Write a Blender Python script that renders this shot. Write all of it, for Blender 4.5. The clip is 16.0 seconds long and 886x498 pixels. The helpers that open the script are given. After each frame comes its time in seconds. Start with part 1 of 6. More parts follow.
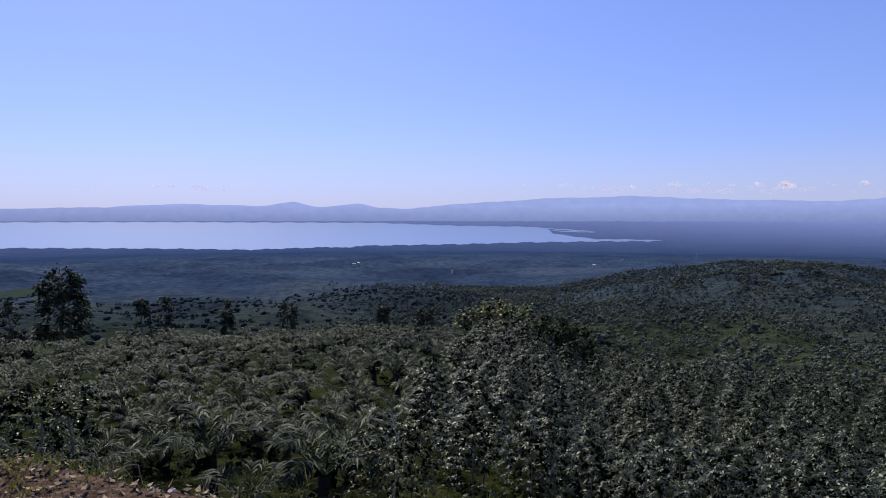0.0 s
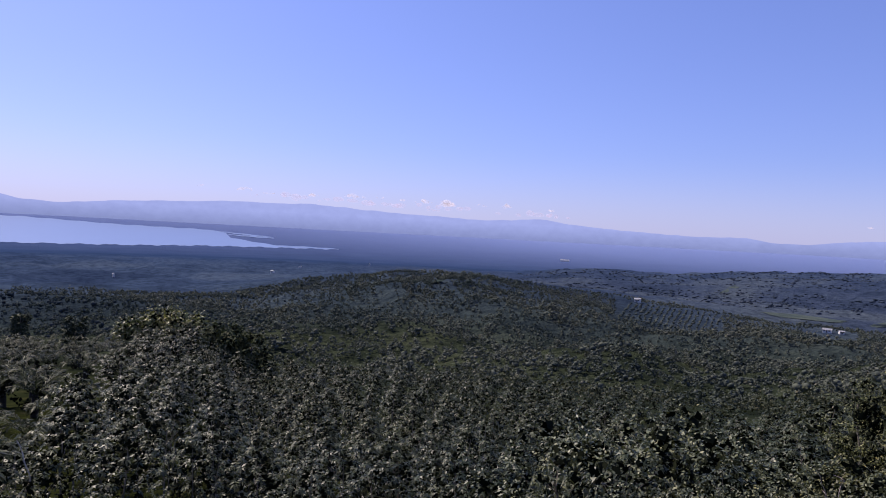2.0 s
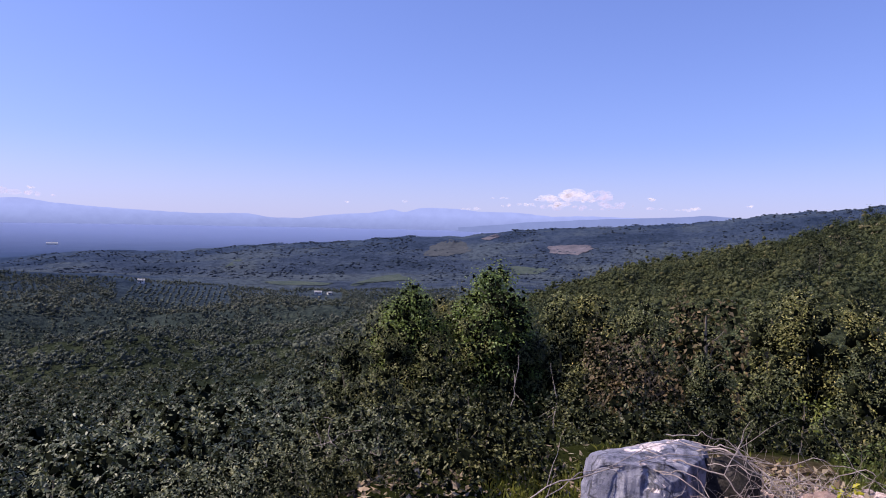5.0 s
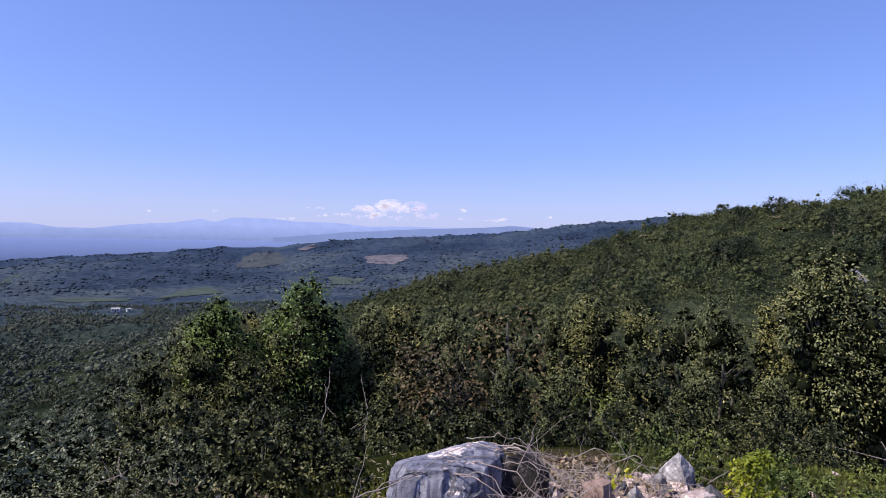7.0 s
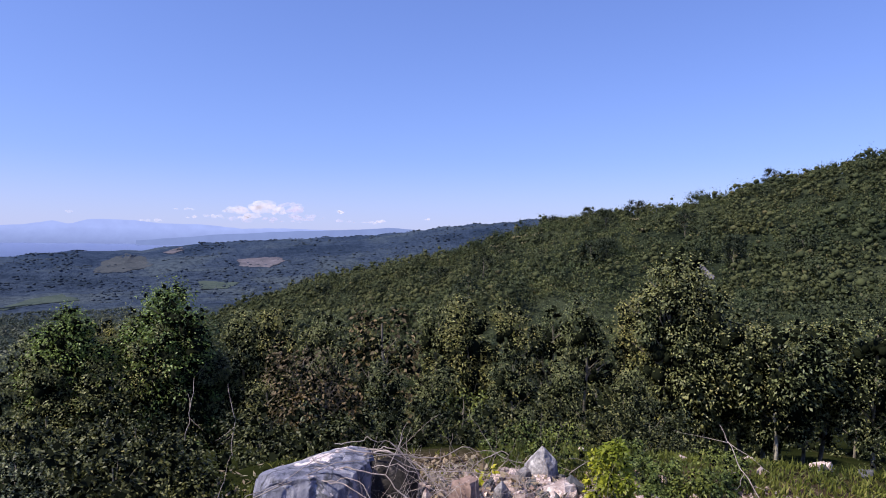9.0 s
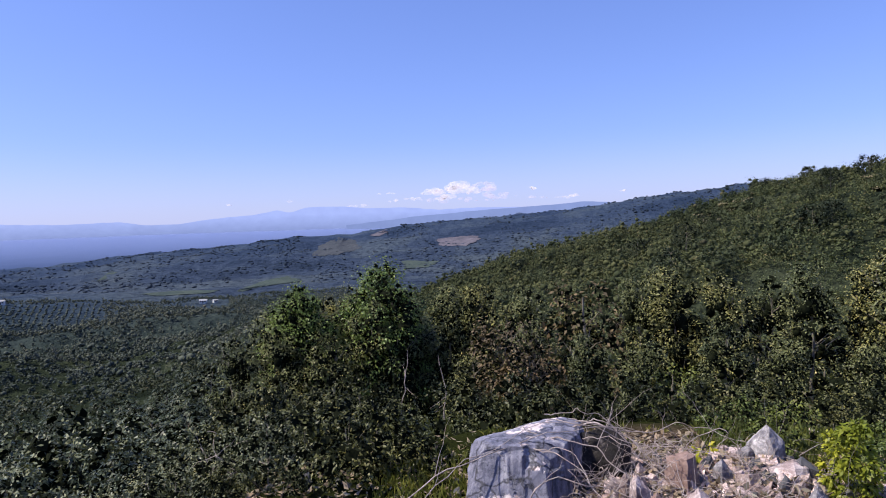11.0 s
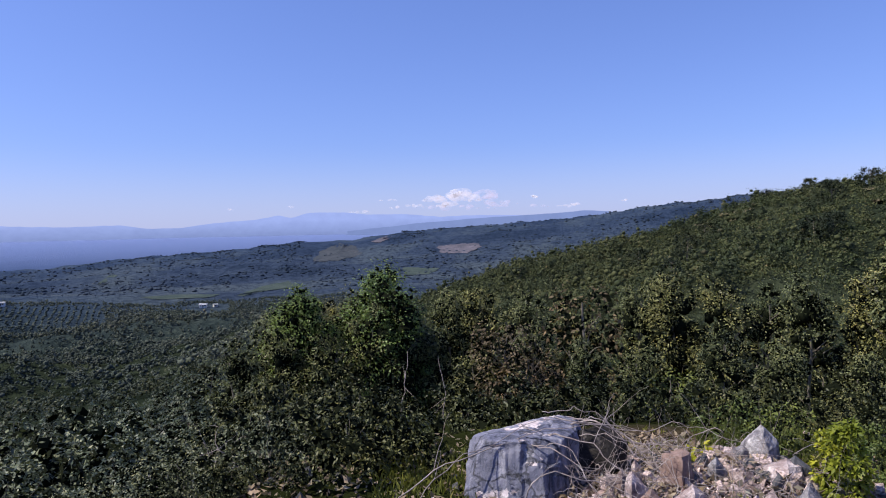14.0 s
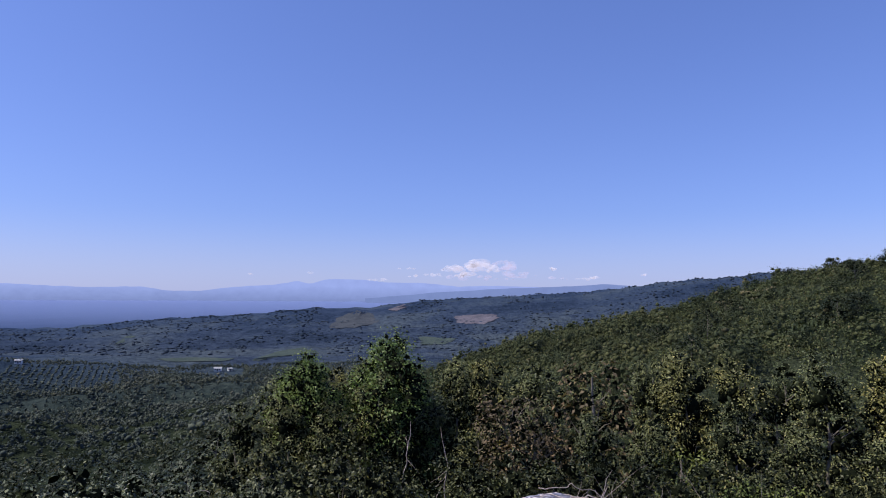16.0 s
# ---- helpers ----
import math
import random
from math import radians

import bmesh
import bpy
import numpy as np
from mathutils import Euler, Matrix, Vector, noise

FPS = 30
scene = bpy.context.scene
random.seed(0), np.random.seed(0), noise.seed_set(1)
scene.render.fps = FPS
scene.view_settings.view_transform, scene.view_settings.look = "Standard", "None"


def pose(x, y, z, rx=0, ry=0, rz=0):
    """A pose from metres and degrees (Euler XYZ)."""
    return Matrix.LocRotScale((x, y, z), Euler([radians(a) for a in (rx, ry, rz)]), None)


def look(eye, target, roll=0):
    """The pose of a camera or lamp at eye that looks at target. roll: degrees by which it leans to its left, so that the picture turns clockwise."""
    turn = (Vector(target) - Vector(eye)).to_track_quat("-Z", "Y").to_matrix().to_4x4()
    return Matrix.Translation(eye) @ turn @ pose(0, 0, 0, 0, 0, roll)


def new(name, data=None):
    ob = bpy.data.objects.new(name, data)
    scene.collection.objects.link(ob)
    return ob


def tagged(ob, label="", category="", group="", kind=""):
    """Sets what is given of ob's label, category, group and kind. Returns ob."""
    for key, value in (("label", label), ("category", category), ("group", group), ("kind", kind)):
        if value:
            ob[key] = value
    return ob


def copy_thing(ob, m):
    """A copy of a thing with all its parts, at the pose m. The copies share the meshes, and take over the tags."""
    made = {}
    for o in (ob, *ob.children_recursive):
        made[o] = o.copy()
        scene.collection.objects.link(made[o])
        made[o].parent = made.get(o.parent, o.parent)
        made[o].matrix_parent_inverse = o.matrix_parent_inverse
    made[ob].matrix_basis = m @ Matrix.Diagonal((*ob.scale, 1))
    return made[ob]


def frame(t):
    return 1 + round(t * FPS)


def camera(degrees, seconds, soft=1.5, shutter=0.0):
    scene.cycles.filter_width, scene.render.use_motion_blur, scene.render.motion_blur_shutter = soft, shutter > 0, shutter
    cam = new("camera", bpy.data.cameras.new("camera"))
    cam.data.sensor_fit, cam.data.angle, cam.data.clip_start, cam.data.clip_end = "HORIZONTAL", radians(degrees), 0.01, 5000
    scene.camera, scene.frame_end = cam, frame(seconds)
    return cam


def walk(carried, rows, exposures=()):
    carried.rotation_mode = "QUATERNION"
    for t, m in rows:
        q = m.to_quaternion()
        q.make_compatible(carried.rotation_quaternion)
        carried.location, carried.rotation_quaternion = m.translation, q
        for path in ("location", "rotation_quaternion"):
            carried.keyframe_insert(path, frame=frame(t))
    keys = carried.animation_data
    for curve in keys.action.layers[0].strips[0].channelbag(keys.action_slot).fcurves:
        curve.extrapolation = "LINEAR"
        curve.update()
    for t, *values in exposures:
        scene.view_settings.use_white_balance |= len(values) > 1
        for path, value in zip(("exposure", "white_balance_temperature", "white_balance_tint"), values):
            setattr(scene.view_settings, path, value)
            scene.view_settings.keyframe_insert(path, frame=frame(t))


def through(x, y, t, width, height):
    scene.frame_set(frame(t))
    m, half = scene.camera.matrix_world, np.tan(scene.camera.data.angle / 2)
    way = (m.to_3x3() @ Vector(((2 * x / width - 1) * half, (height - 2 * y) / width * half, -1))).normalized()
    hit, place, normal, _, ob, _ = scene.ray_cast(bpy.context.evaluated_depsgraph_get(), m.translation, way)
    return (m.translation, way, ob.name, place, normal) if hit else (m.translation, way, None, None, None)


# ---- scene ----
import collections
from math import sin, cos, tan, pi

# camera path: seconds, eye, heading, pitch, lean (degrees)
EYE = 1.7
cam = camera(66.24, 16.0, soft=1.0)
PATH = [
    (0.0, -0.000, 0.000, 1.700, -0.00, -2.60, 0.00),
    (0.5, 0.043, -0.046, 1.708, -6.35, -1.61, 0.64),
    (1.0, 0.096, -0.081, 1.689, -11.76, -1.69, 2.28),
    (1.5, 0.112, -0.068, 1.656, -19.52, -1.31, 2.98),
    (2.0, 0.100, 0.042, 1.723, -26.59, -1.35, 3.04),
    (2.5, 0.006, 0.144, 1.713, -34.29, -1.78, 2.56),
    (3.0, 0.047, 0.121, 1.702, -41.63, -1.58, 3.18),
    (3.5, 0.114, 0.112, 1.696, -48.65, -1.67, 2.75),
    (4.0, 0.169, 0.111, 1.682, -55.16, -1.86, 2.57),
    (4.5, 0.156, 0.078, 1.702, -61.22, -1.66, 2.52),
    (5.0, 0.168, 0.041, 1.705, -66.75, -1.84, 1.10),
    (5.2, 0.168, 0.031, 1.705, -69.13, -1.58, 1.59),
    (7.3, 0.154, -0.064, 1.738, -84.05, -0.89, 1.11),
    (7.5, 0.155, -0.078, 1.730, -85.57, -0.96, 1.50),
    (8.0, 0.176, -0.100, 1.738, -90.56, -0.12, 1.68),
    (8.2, 0.195, -0.108, 1.733, -92.28, 0.35, 1.42),
    (10.3, 0.153, -0.102, 1.747, -87.91, -2.56, -2.62),
    (10.5, 0.148, -0.074, 1.733, -84.85, -2.50, -2.54),
    (11.0, 0.142, -0.059, 1.727, -76.02, -2.29, -2.02),
    (11.5, 0.122, -0.061, 1.716, -75.83, 0.35, 0.23),
    (12.0, 0.096, -0.061, 1.702, -75.55, 0.31, 0.94),
    (12.5, 0.055, -0.085, 1.691, -74.82, 0.42, 1.05),
    (13.0, 0.059, -0.081, 1.667, -73.27, 0.02, 1.59),
    (13.5, 0.089, -0.099, 1.662, -73.73, 0.84, -0.87),
    (14.0, 0.060, -0.073, 1.674, -75.97, -1.68, -1.30),
    (14.5, 0.065, -0.152, 1.657, -79.88, 5.91, 2.07),
    (15.0, 0.058, -0.167, 1.666, -76.45, 4.44, -0.27),
    (15.5, 0.054, -0.173, 1.687, -74.50, 4.72, 0.18),
    (16.0, 0.057, -0.201, 1.664, -74.50, 4.21, 0.31),
]


def gaze(x, y, z, heading, pitch, lean):
    h, p = radians(heading), radians(pitch)
    ahead = Vector((-sin(h) * cos(p), cos(h) * cos(p), sin(p)))
    return look((x, y, z), Vector((x, y, z)) + ahead * 10, lean)


walk(cam, [(row[0], gaze(*row[1:])) for row in PATH], exposures=[(0.0, -0.05, 6500, 10), (1.2, 0.0, 6600, 14), (2.5, 0.1, 6750, 20), (5.0, 0.25, 6700, 18), (7.5, 0.25, 6500, 10), (11.0, 0.33, 6500, 10), (11.5, 0.2, 6450, 8), (12.0, 0.16, 6450, 8), (13.8, 0.16, 6420, 8), (14.6, 0.0, 6300, 10), (16.0, 0.0, 6300, 10)])

# ---- daylight ----
SUN_AZ, SUN_EL = -24.0, 50.0
world = bpy.data.worlds.new("daylight")
scene.world = world
world.use_nodes = True
wn, wl = world.node_tree.nodes, world.node_tree.links
sky = wn.new("ShaderNodeTexSky")
sky.sky_type = "NISHITA"
sky.sun_disc = False
sky.sun_elevation = radians(SUN_EL)
sky.sun_rotation = radians(SUN_AZ)
sky.altitude = 300
sky.air_density, sky.dust_density, sky.ozone_density = 1.0, 1.0, 3.0
tint = wn.new("ShaderNodeMix")
tint.data_type, tint.blend_type = "RGBA", "MULTIPLY"
tint.inputs[0].default_value = 1.0
tint.inputs[7].default_value = (0.84, 0.95, 1.61, 1)
soften = wn.new("ShaderNodeGamma")
soften.inputs[1].default_value = 0.78
wl.new(sky.outputs[0], soften.inputs[0])
wl.new(soften.outputs[0], tint.inputs[6])
# pale lavender haze low over the horizon
upward = wn.new("ShaderNodeSeparateXYZ")
wl.new(wn.new("ShaderNodeTexCoord").outputs["Generated"], upward.inputs[0])
low_sky = wn.new("ShaderNodeMapRange")
low_sky.interpolation_type = "SMOOTHSTEP"
low_sky.inputs[1].default_value, low_sky.inputs[2].default_value = -0.03, 0.13
low_sky.inputs[3].default_value, low_sky.inputs[4].default_value = 0.6, 0.0
wl.new(upward.outputs[2], low_sky.inputs[0])
hazy = wn.new("ShaderNodeMix")
hazy.data_type = "RGBA"
hazy.inputs[7].default_value = (4.1, 4.3, 6.5, 1)
wl.new(low_sky.outputs[0], hazy.inputs[0])
wl.new(tint.outputs[2], hazy.inputs[6])
wl.new(hazy.outputs[2], wn["Background"].inputs[0])
wn["Background"].inputs[1].default_value = 0.14

sun_data = bpy.data.lights.new("sun", "SUN")
sun_data.energy, sun_data.angle, sun_data.color = 5.6, radians(0.53), (1.0, 0.93, 0.8)
sun_ob = new("sun", sun_data)
sa, se = radians(SUN_AZ), radians(SUN_EL)
SUN_DIR = Vector((sin(sa) * cos(se), cos(sa) * cos(se), sin(se)))
sun_ob.matrix_world = look(SUN_DIR * 60, (0, 0, 0))


# ---- materials ----
def material(name):
    m = bpy.data.materials.new(name)
    m.use_nodes = True
    nt = m.node_tree
    return m, nt.nodes, nt.links, nt.nodes["Principled BSDF"]


def ramp(nodes, links, source, stops):
    r = nodes.new("ShaderNodeValToRGB")
    el = r.color_ramp.elements
    while len(el) < len(stops):
        el.new(0.5)
    for e, (at, col) in zip(el, stops):
        e.position, e.color = at, (*col, 1)
    links.new(source, r.inputs[0])
    return r.outputs[0]


def fbm(nodes, links, scale, detail=4.0, rough=0.6, coords=None):
    if coords is None:
        coords = nodes.new("ShaderNodeTexCoord").outputs["Object"]
    n = nodes.new("ShaderNodeTexNoise")
    n.inputs["Scale"].default_value, n.inputs["Detail"].default_value, n.inputs["Roughness"].default_value = scale, detail, rough
    links.new(coords, n.inputs["Vector"])
    return n.outputs["Fac"]


def mixed(nodes, links, a, b, fac, mode="MIX"):
    m = nodes.new("ShaderNodeMix")
    m.data_type, m.blend_type = "RGBA", mode
    for sock, val in ((m.inputs[0], fac), (m.inputs[6], a), (m.inputs[7], b)):
        if isinstance(val, (int, float)):
            sock.default_value = val
        elif isinstance(val, tuple):
            sock.default_value = (*val, 1)
        else:
            links.new(val, sock)
    return m.outputs[2]


def leaf_material(name, dark, light, odd, gloss=0.42, through=0.25, odd_at=0.93, patch=0.15, shine=0.3, mottle=0.0, dist=0.3):
    """Leaves: colour by leaf, by plant and in patches, a waxy gloss, some light let through."""
    m, n, l, b = material(name)
    geo = n.new("ShaderNodeNewGeometry")
    info = n.new("ShaderNodeObjectInfo")
    each = ramp(n, l, geo.outputs["Random Per Island"], [(0.0, dark), (0.6, light), (odd_at, light), (1.0, odd)])
    plant = ramp(n, l, info.outputs["Random"], [(0.0, (0.55, 0.6, 0.6)), (0.5, (0.9, 0.9, 0.85)), (1.0, (1.25, 1.1, 0.8))])
    col = mixed(n, l, each, plant, 0.75, "MULTIPLY")
    pos = n.new("ShaderNodeNewGeometry").outputs["Position"]
    blot = ramp(n, l, fbm(n, l, patch, 5.0, 0.6, pos), [(0.36, (0.55, 0.63, 0.62)), (0.64, (1.28, 1.17, 1.0))])
    col = mixed(n, l, col, blot, 0.8, "MULTIPLY")
    if mottle:
        grain = fbm(n, l, mottle, 4.0, 0.7, pos)
        col = mixed(n, l, col, ramp(n, l, grain, [(0.38, (0.62, 0.65, 0.68)), (0.5, (0.97, 0.97, 0.97)), (0.64, (1.24, 1.2, 1.12))]), 0.9, "MULTIPLY")
        bp = n.new("ShaderNodeBump")
        bp.inputs["Strength"].default_value, bp.inputs["Distance"].default_value = 0.6, dist
        l.new(grain, bp.inputs["Height"])
        l.new(bp.outputs[0], b.inputs["Normal"])
    l.new(col, b.inputs["Base Color"])
    b.inputs["Roughness"].default_value = gloss
    b.inputs["Specular IOR Level"].default_value = shine
    t = n.new("ShaderNodeBsdfTranslucent")
    l.new(mixed(n, l, col, (1.05, 1.1, 0.5) if through < 0.3 else (0.95, 1.0, 0.9), 1.0, "MULTIPLY"), t.inputs[0])
    mix = n.new("ShaderNodeMixShader")
    mix.inputs[0].default_value = through
    l.new(b.outputs[0], mix.inputs[1])
    l.new(t.outputs[0], mix.inputs[2])
    l.new(mix.outputs[0], n["Material Output"].inputs[0])
    return m


def rough_material(name, stops, scale, rough=0.85, bump=0.4, fine=6.0, dist=0.02, shine=0.35, each=False):
    """Stone, earth, bark: two sizes of mottling and a relief."""
    m, n, l, b = material(name)
    big = ramp(n, l, fbm(n, l, scale, 5.0, 0.65), stops)
    small = ramp(n, l, fbm(n, l, scale * fine, 4.0, 0.7), [(0.3, (0.62, 0.6, 0.6)), (0.7, (1.2, 1.2, 1.2))])
    col = mixed(n, l, big, small, 0.8, "MULTIPLY")
    if each:
        for src in (n.new("ShaderNodeNewGeometry").outputs["Random Per Island"], n.new("ShaderNodeObjectInfo").outputs["Random"]):
            col = mixed(n, l, col, ramp(n, l, src, [(0.0, (0.4, 0.36, 0.34)), (0.45, (0.85, 0.82, 0.8)), (1.0, (1.3, 1.25, 1.25))]), 0.8, "MULTIPLY")
    l.new(col, b.inputs["Base Color"])
    b.inputs["Roughness"].default_value = rough
    b.inputs["Specular IOR Level"].default_value = shine
    bp = n.new("ShaderNodeBump")
    bp.inputs["Strength"].default_value, bp.inputs["Distance"].default_value = bump, dist
    l.new(fbm(n, l, scale * fine * 0.7, 6.0, 0.7), bp.inputs["Height"])
    l.new(bp.outputs[0], b.inputs["Normal"])
    return m


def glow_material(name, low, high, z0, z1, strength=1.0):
    """Far backdrop that glows by itself: the haze of kilometres of air is painted in, by height."""
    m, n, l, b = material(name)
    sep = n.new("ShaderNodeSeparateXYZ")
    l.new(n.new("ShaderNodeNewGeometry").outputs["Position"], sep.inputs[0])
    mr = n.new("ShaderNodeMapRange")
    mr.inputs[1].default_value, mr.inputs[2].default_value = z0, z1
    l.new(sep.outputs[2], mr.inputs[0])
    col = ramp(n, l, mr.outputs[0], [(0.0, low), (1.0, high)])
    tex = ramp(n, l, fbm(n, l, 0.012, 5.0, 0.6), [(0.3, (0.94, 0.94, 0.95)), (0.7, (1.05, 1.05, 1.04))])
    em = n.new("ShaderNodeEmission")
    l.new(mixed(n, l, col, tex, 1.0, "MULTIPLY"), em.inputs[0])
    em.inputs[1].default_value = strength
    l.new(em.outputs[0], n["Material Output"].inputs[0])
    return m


# palest rubber leaf tones put highlights into the colour
RUBBER = leaf_material("rubber_leaf", (0.009, 0.014, 0.008), (0.046, 0.062, 0.038), (0.11, 0.128, 0.08), gloss=0.45, through=0.05, odd_at=0.86, patch=0.12, shine=0.2)
BROAD = leaf_material("broad_leaf", (0.062, 0.07, 0.034), (0.21, 0.225, 0.1), (0.38, 0.34, 0.16), gloss=0.48, through=0.14, patch=0.5, shine=0.32)
FRESH = leaf_material("fresh_leaf", (0.05, 0.078, 0.024), (0.17, 0.25, 0.07), (0.3, 0.37, 0.12), gloss=0.46, through=0.16, patch=0.5, shine=0.32)
LIME = leaf_material("lime_leaf", (0.18, 0.21, 0.022), (0.37, 0.39, 0.04), (0.5, 0.48, 0.08), gloss=0.45, through=0.35, patch=2.0)
RUSSET = leaf_material("russet_leaf", (0.075, 0.06, 0.042), (0.15, 0.115, 0.08), (0.11, 0.12, 0.05), gloss=0.65, through=0.2, patch=1.0)
# palest palm leaflets stand in for small bright glints on dark fronds
PALM = leaf_material("palm_leaf", (0.006, 0.011, 0.004), (0.02, 0.031, 0.012), (0.066, 0.084, 0.042), gloss=0.5, through=0.05, odd_at=0.75, patch=0.12, shine=0.08)
SHRUB = leaf_material("shrub_leaf", (0.028, 0.036, 0.014), (0.1, 0.108, 0.042), (0.18, 0.165, 0.06), gloss=0.5, through=0.1, patch=0.8, shine=0.3)
SAGE = leaf_material("sage_leaf", (0.052, 0.066, 0.04), (0.165, 0.187, 0.12), (0.24, 0.24, 0.13), gloss=0.48, through=0.08, patch=0.8, shine=0.35)
WOODS = leaf_material("hillside_leaf", (0.026, 0.036, 0.024), (0.068, 0.083, 0.05), (0.105, 0.1, 0.066), gloss=0.8, through=0.1, odd_at=0.92, patch=0.03, shine=0.06)
BRUSH = leaf_material("brush_leaf", (0.04, 0.053, 0.034), (0.096, 0.116, 0.064), (0.15, 0.135, 0.088), gloss=0.8, through=0.14, odd_at=0.9, patch=0.05, shine=0.05)
SCRUB = leaf_material("scrub_leaf", (0.036, 0.044, 0.03), (0.084, 0.092, 0.062), (0.12, 0.105, 0.07), gloss=0.8, through=0.1, odd_at=0.9, patch=0.06, shine=0.05)
# valley, range and lowland leaves carry bluish air haze in their colour
HAZED_HILL_WOODS = leaf_material("valley_leaf_hazed", (0.056, 0.068, 0.066), (0.132, 0.146, 0.128), (0.185, 0.176, 0.15), gloss=0.9, through=0.08, patch=0.012, shine=0.03)
HAZED_FAR_WOODS = leaf_material("range_leaf_hazed", (0.046, 0.062, 0.098), (0.058, 0.075, 0.112), (0.068, 0.084, 0.118), gloss=0.95, through=0.05, patch=0.006, shine=0.0)
HAZED_LOW_WOODS = leaf_material("lowland_leaf_hazed", (0.036, 0.048, 0.06), (0.052, 0.066, 0.078), (0.06, 0.072, 0.082), gloss=0.95, through=0.05, patch=0.008, shine=0.0)
LITTER = leaf_material("dry_leaf", (0.12, 0.085, 0.06), (0.32, 0.25, 0.2), (0.5, 0.43, 0.37), gloss=0.8, through=0.1, patch=3.0, shine=0.1)
DARK_WOODS = leaf_material("dark_tree_leaf", (0.022, 0.032, 0.024), (0.048, 0.062, 0.044), (0.075, 0.082, 0.055), gloss=0.7, through=0.1, patch=0.2, shine=0.1)
WEED = leaf_material("weed_leaf", (0.06, 0.088, 0.025), (0.15, 0.19, 0.055), (0.24, 0.26, 0.08), gloss=0.5, through=0.25, patch=1.5)
GRASS = leaf_material("grass_blade", (0.07, 0.09, 0.016), (0.16, 0.175, 0.04), (0.27, 0.23, 0.09), gloss=0.55, through=0.3, patch=1.2)
# near-black filling that paints inner shade into the crowns
SHADE_CORE = rough_material("crown_shade", [(0.3, (0.005, 0.007, 0.003)), (0.7, (0.012, 0.015, 0.007))], 6.0, shine=0.05)
BARK = rough_material("bark", [(0.3, (0.12, 0.1, 0.08)), (0.7, (0.24, 0.21, 0.17))], 6.0)
PALM_BARK = rough_material("palm_bark", [(0.3, (0.014, 0.012, 0.008)), (0.7, (0.045, 0.038, 0.026))], 9.0, bump=0.8)
PALE_BARK = rough_material("pale_bark", [(0.3, (0.3, 0.27, 0.22)), (0.7, (0.5, 0.46, 0.4))], 5.0)
TWIG = rough_material("dry_twig", [(0.3, (0.19, 0.15, 0.14)), (0.7, (0.46, 0.39, 0.37))], 9.0)
STONE = rough_material("pale_stone", [(0.3, (0.24, 0.17, 0.155)), (0.48, (0.5, 0.4, 0.375)), (0.66, (0.8, 0.71, 0.69))], 5.0, bump=0.7, each=True)
EARTHY = rough_material("earthy_gravel", [(0.3, (0.035, 0.024, 0.018)), (0.6, (0.085, 0.062, 0.048)), (0.8, (0.24, 0.19, 0.16))], 6.0, bump=0.6)
DARK_STONE = rough_material("dark_stone", [(0.35, (0.06, 0.06, 0.065)), (0.6, (0.13, 0.125, 0.13)), (0.75, (0.34, 0.29, 0.26))], 3.0, rough=0.7, bump=0.7)
ROUGH_STONE = rough_material("rough_stone", [(0.38, (0.012, 0.01, 0.01)), (0.55, (0.045, 0.038, 0.036)), (0.68, (0.2, 0.17, 0.16))], 9.0, rough=0.9, bump=1.0, dist=0.05)


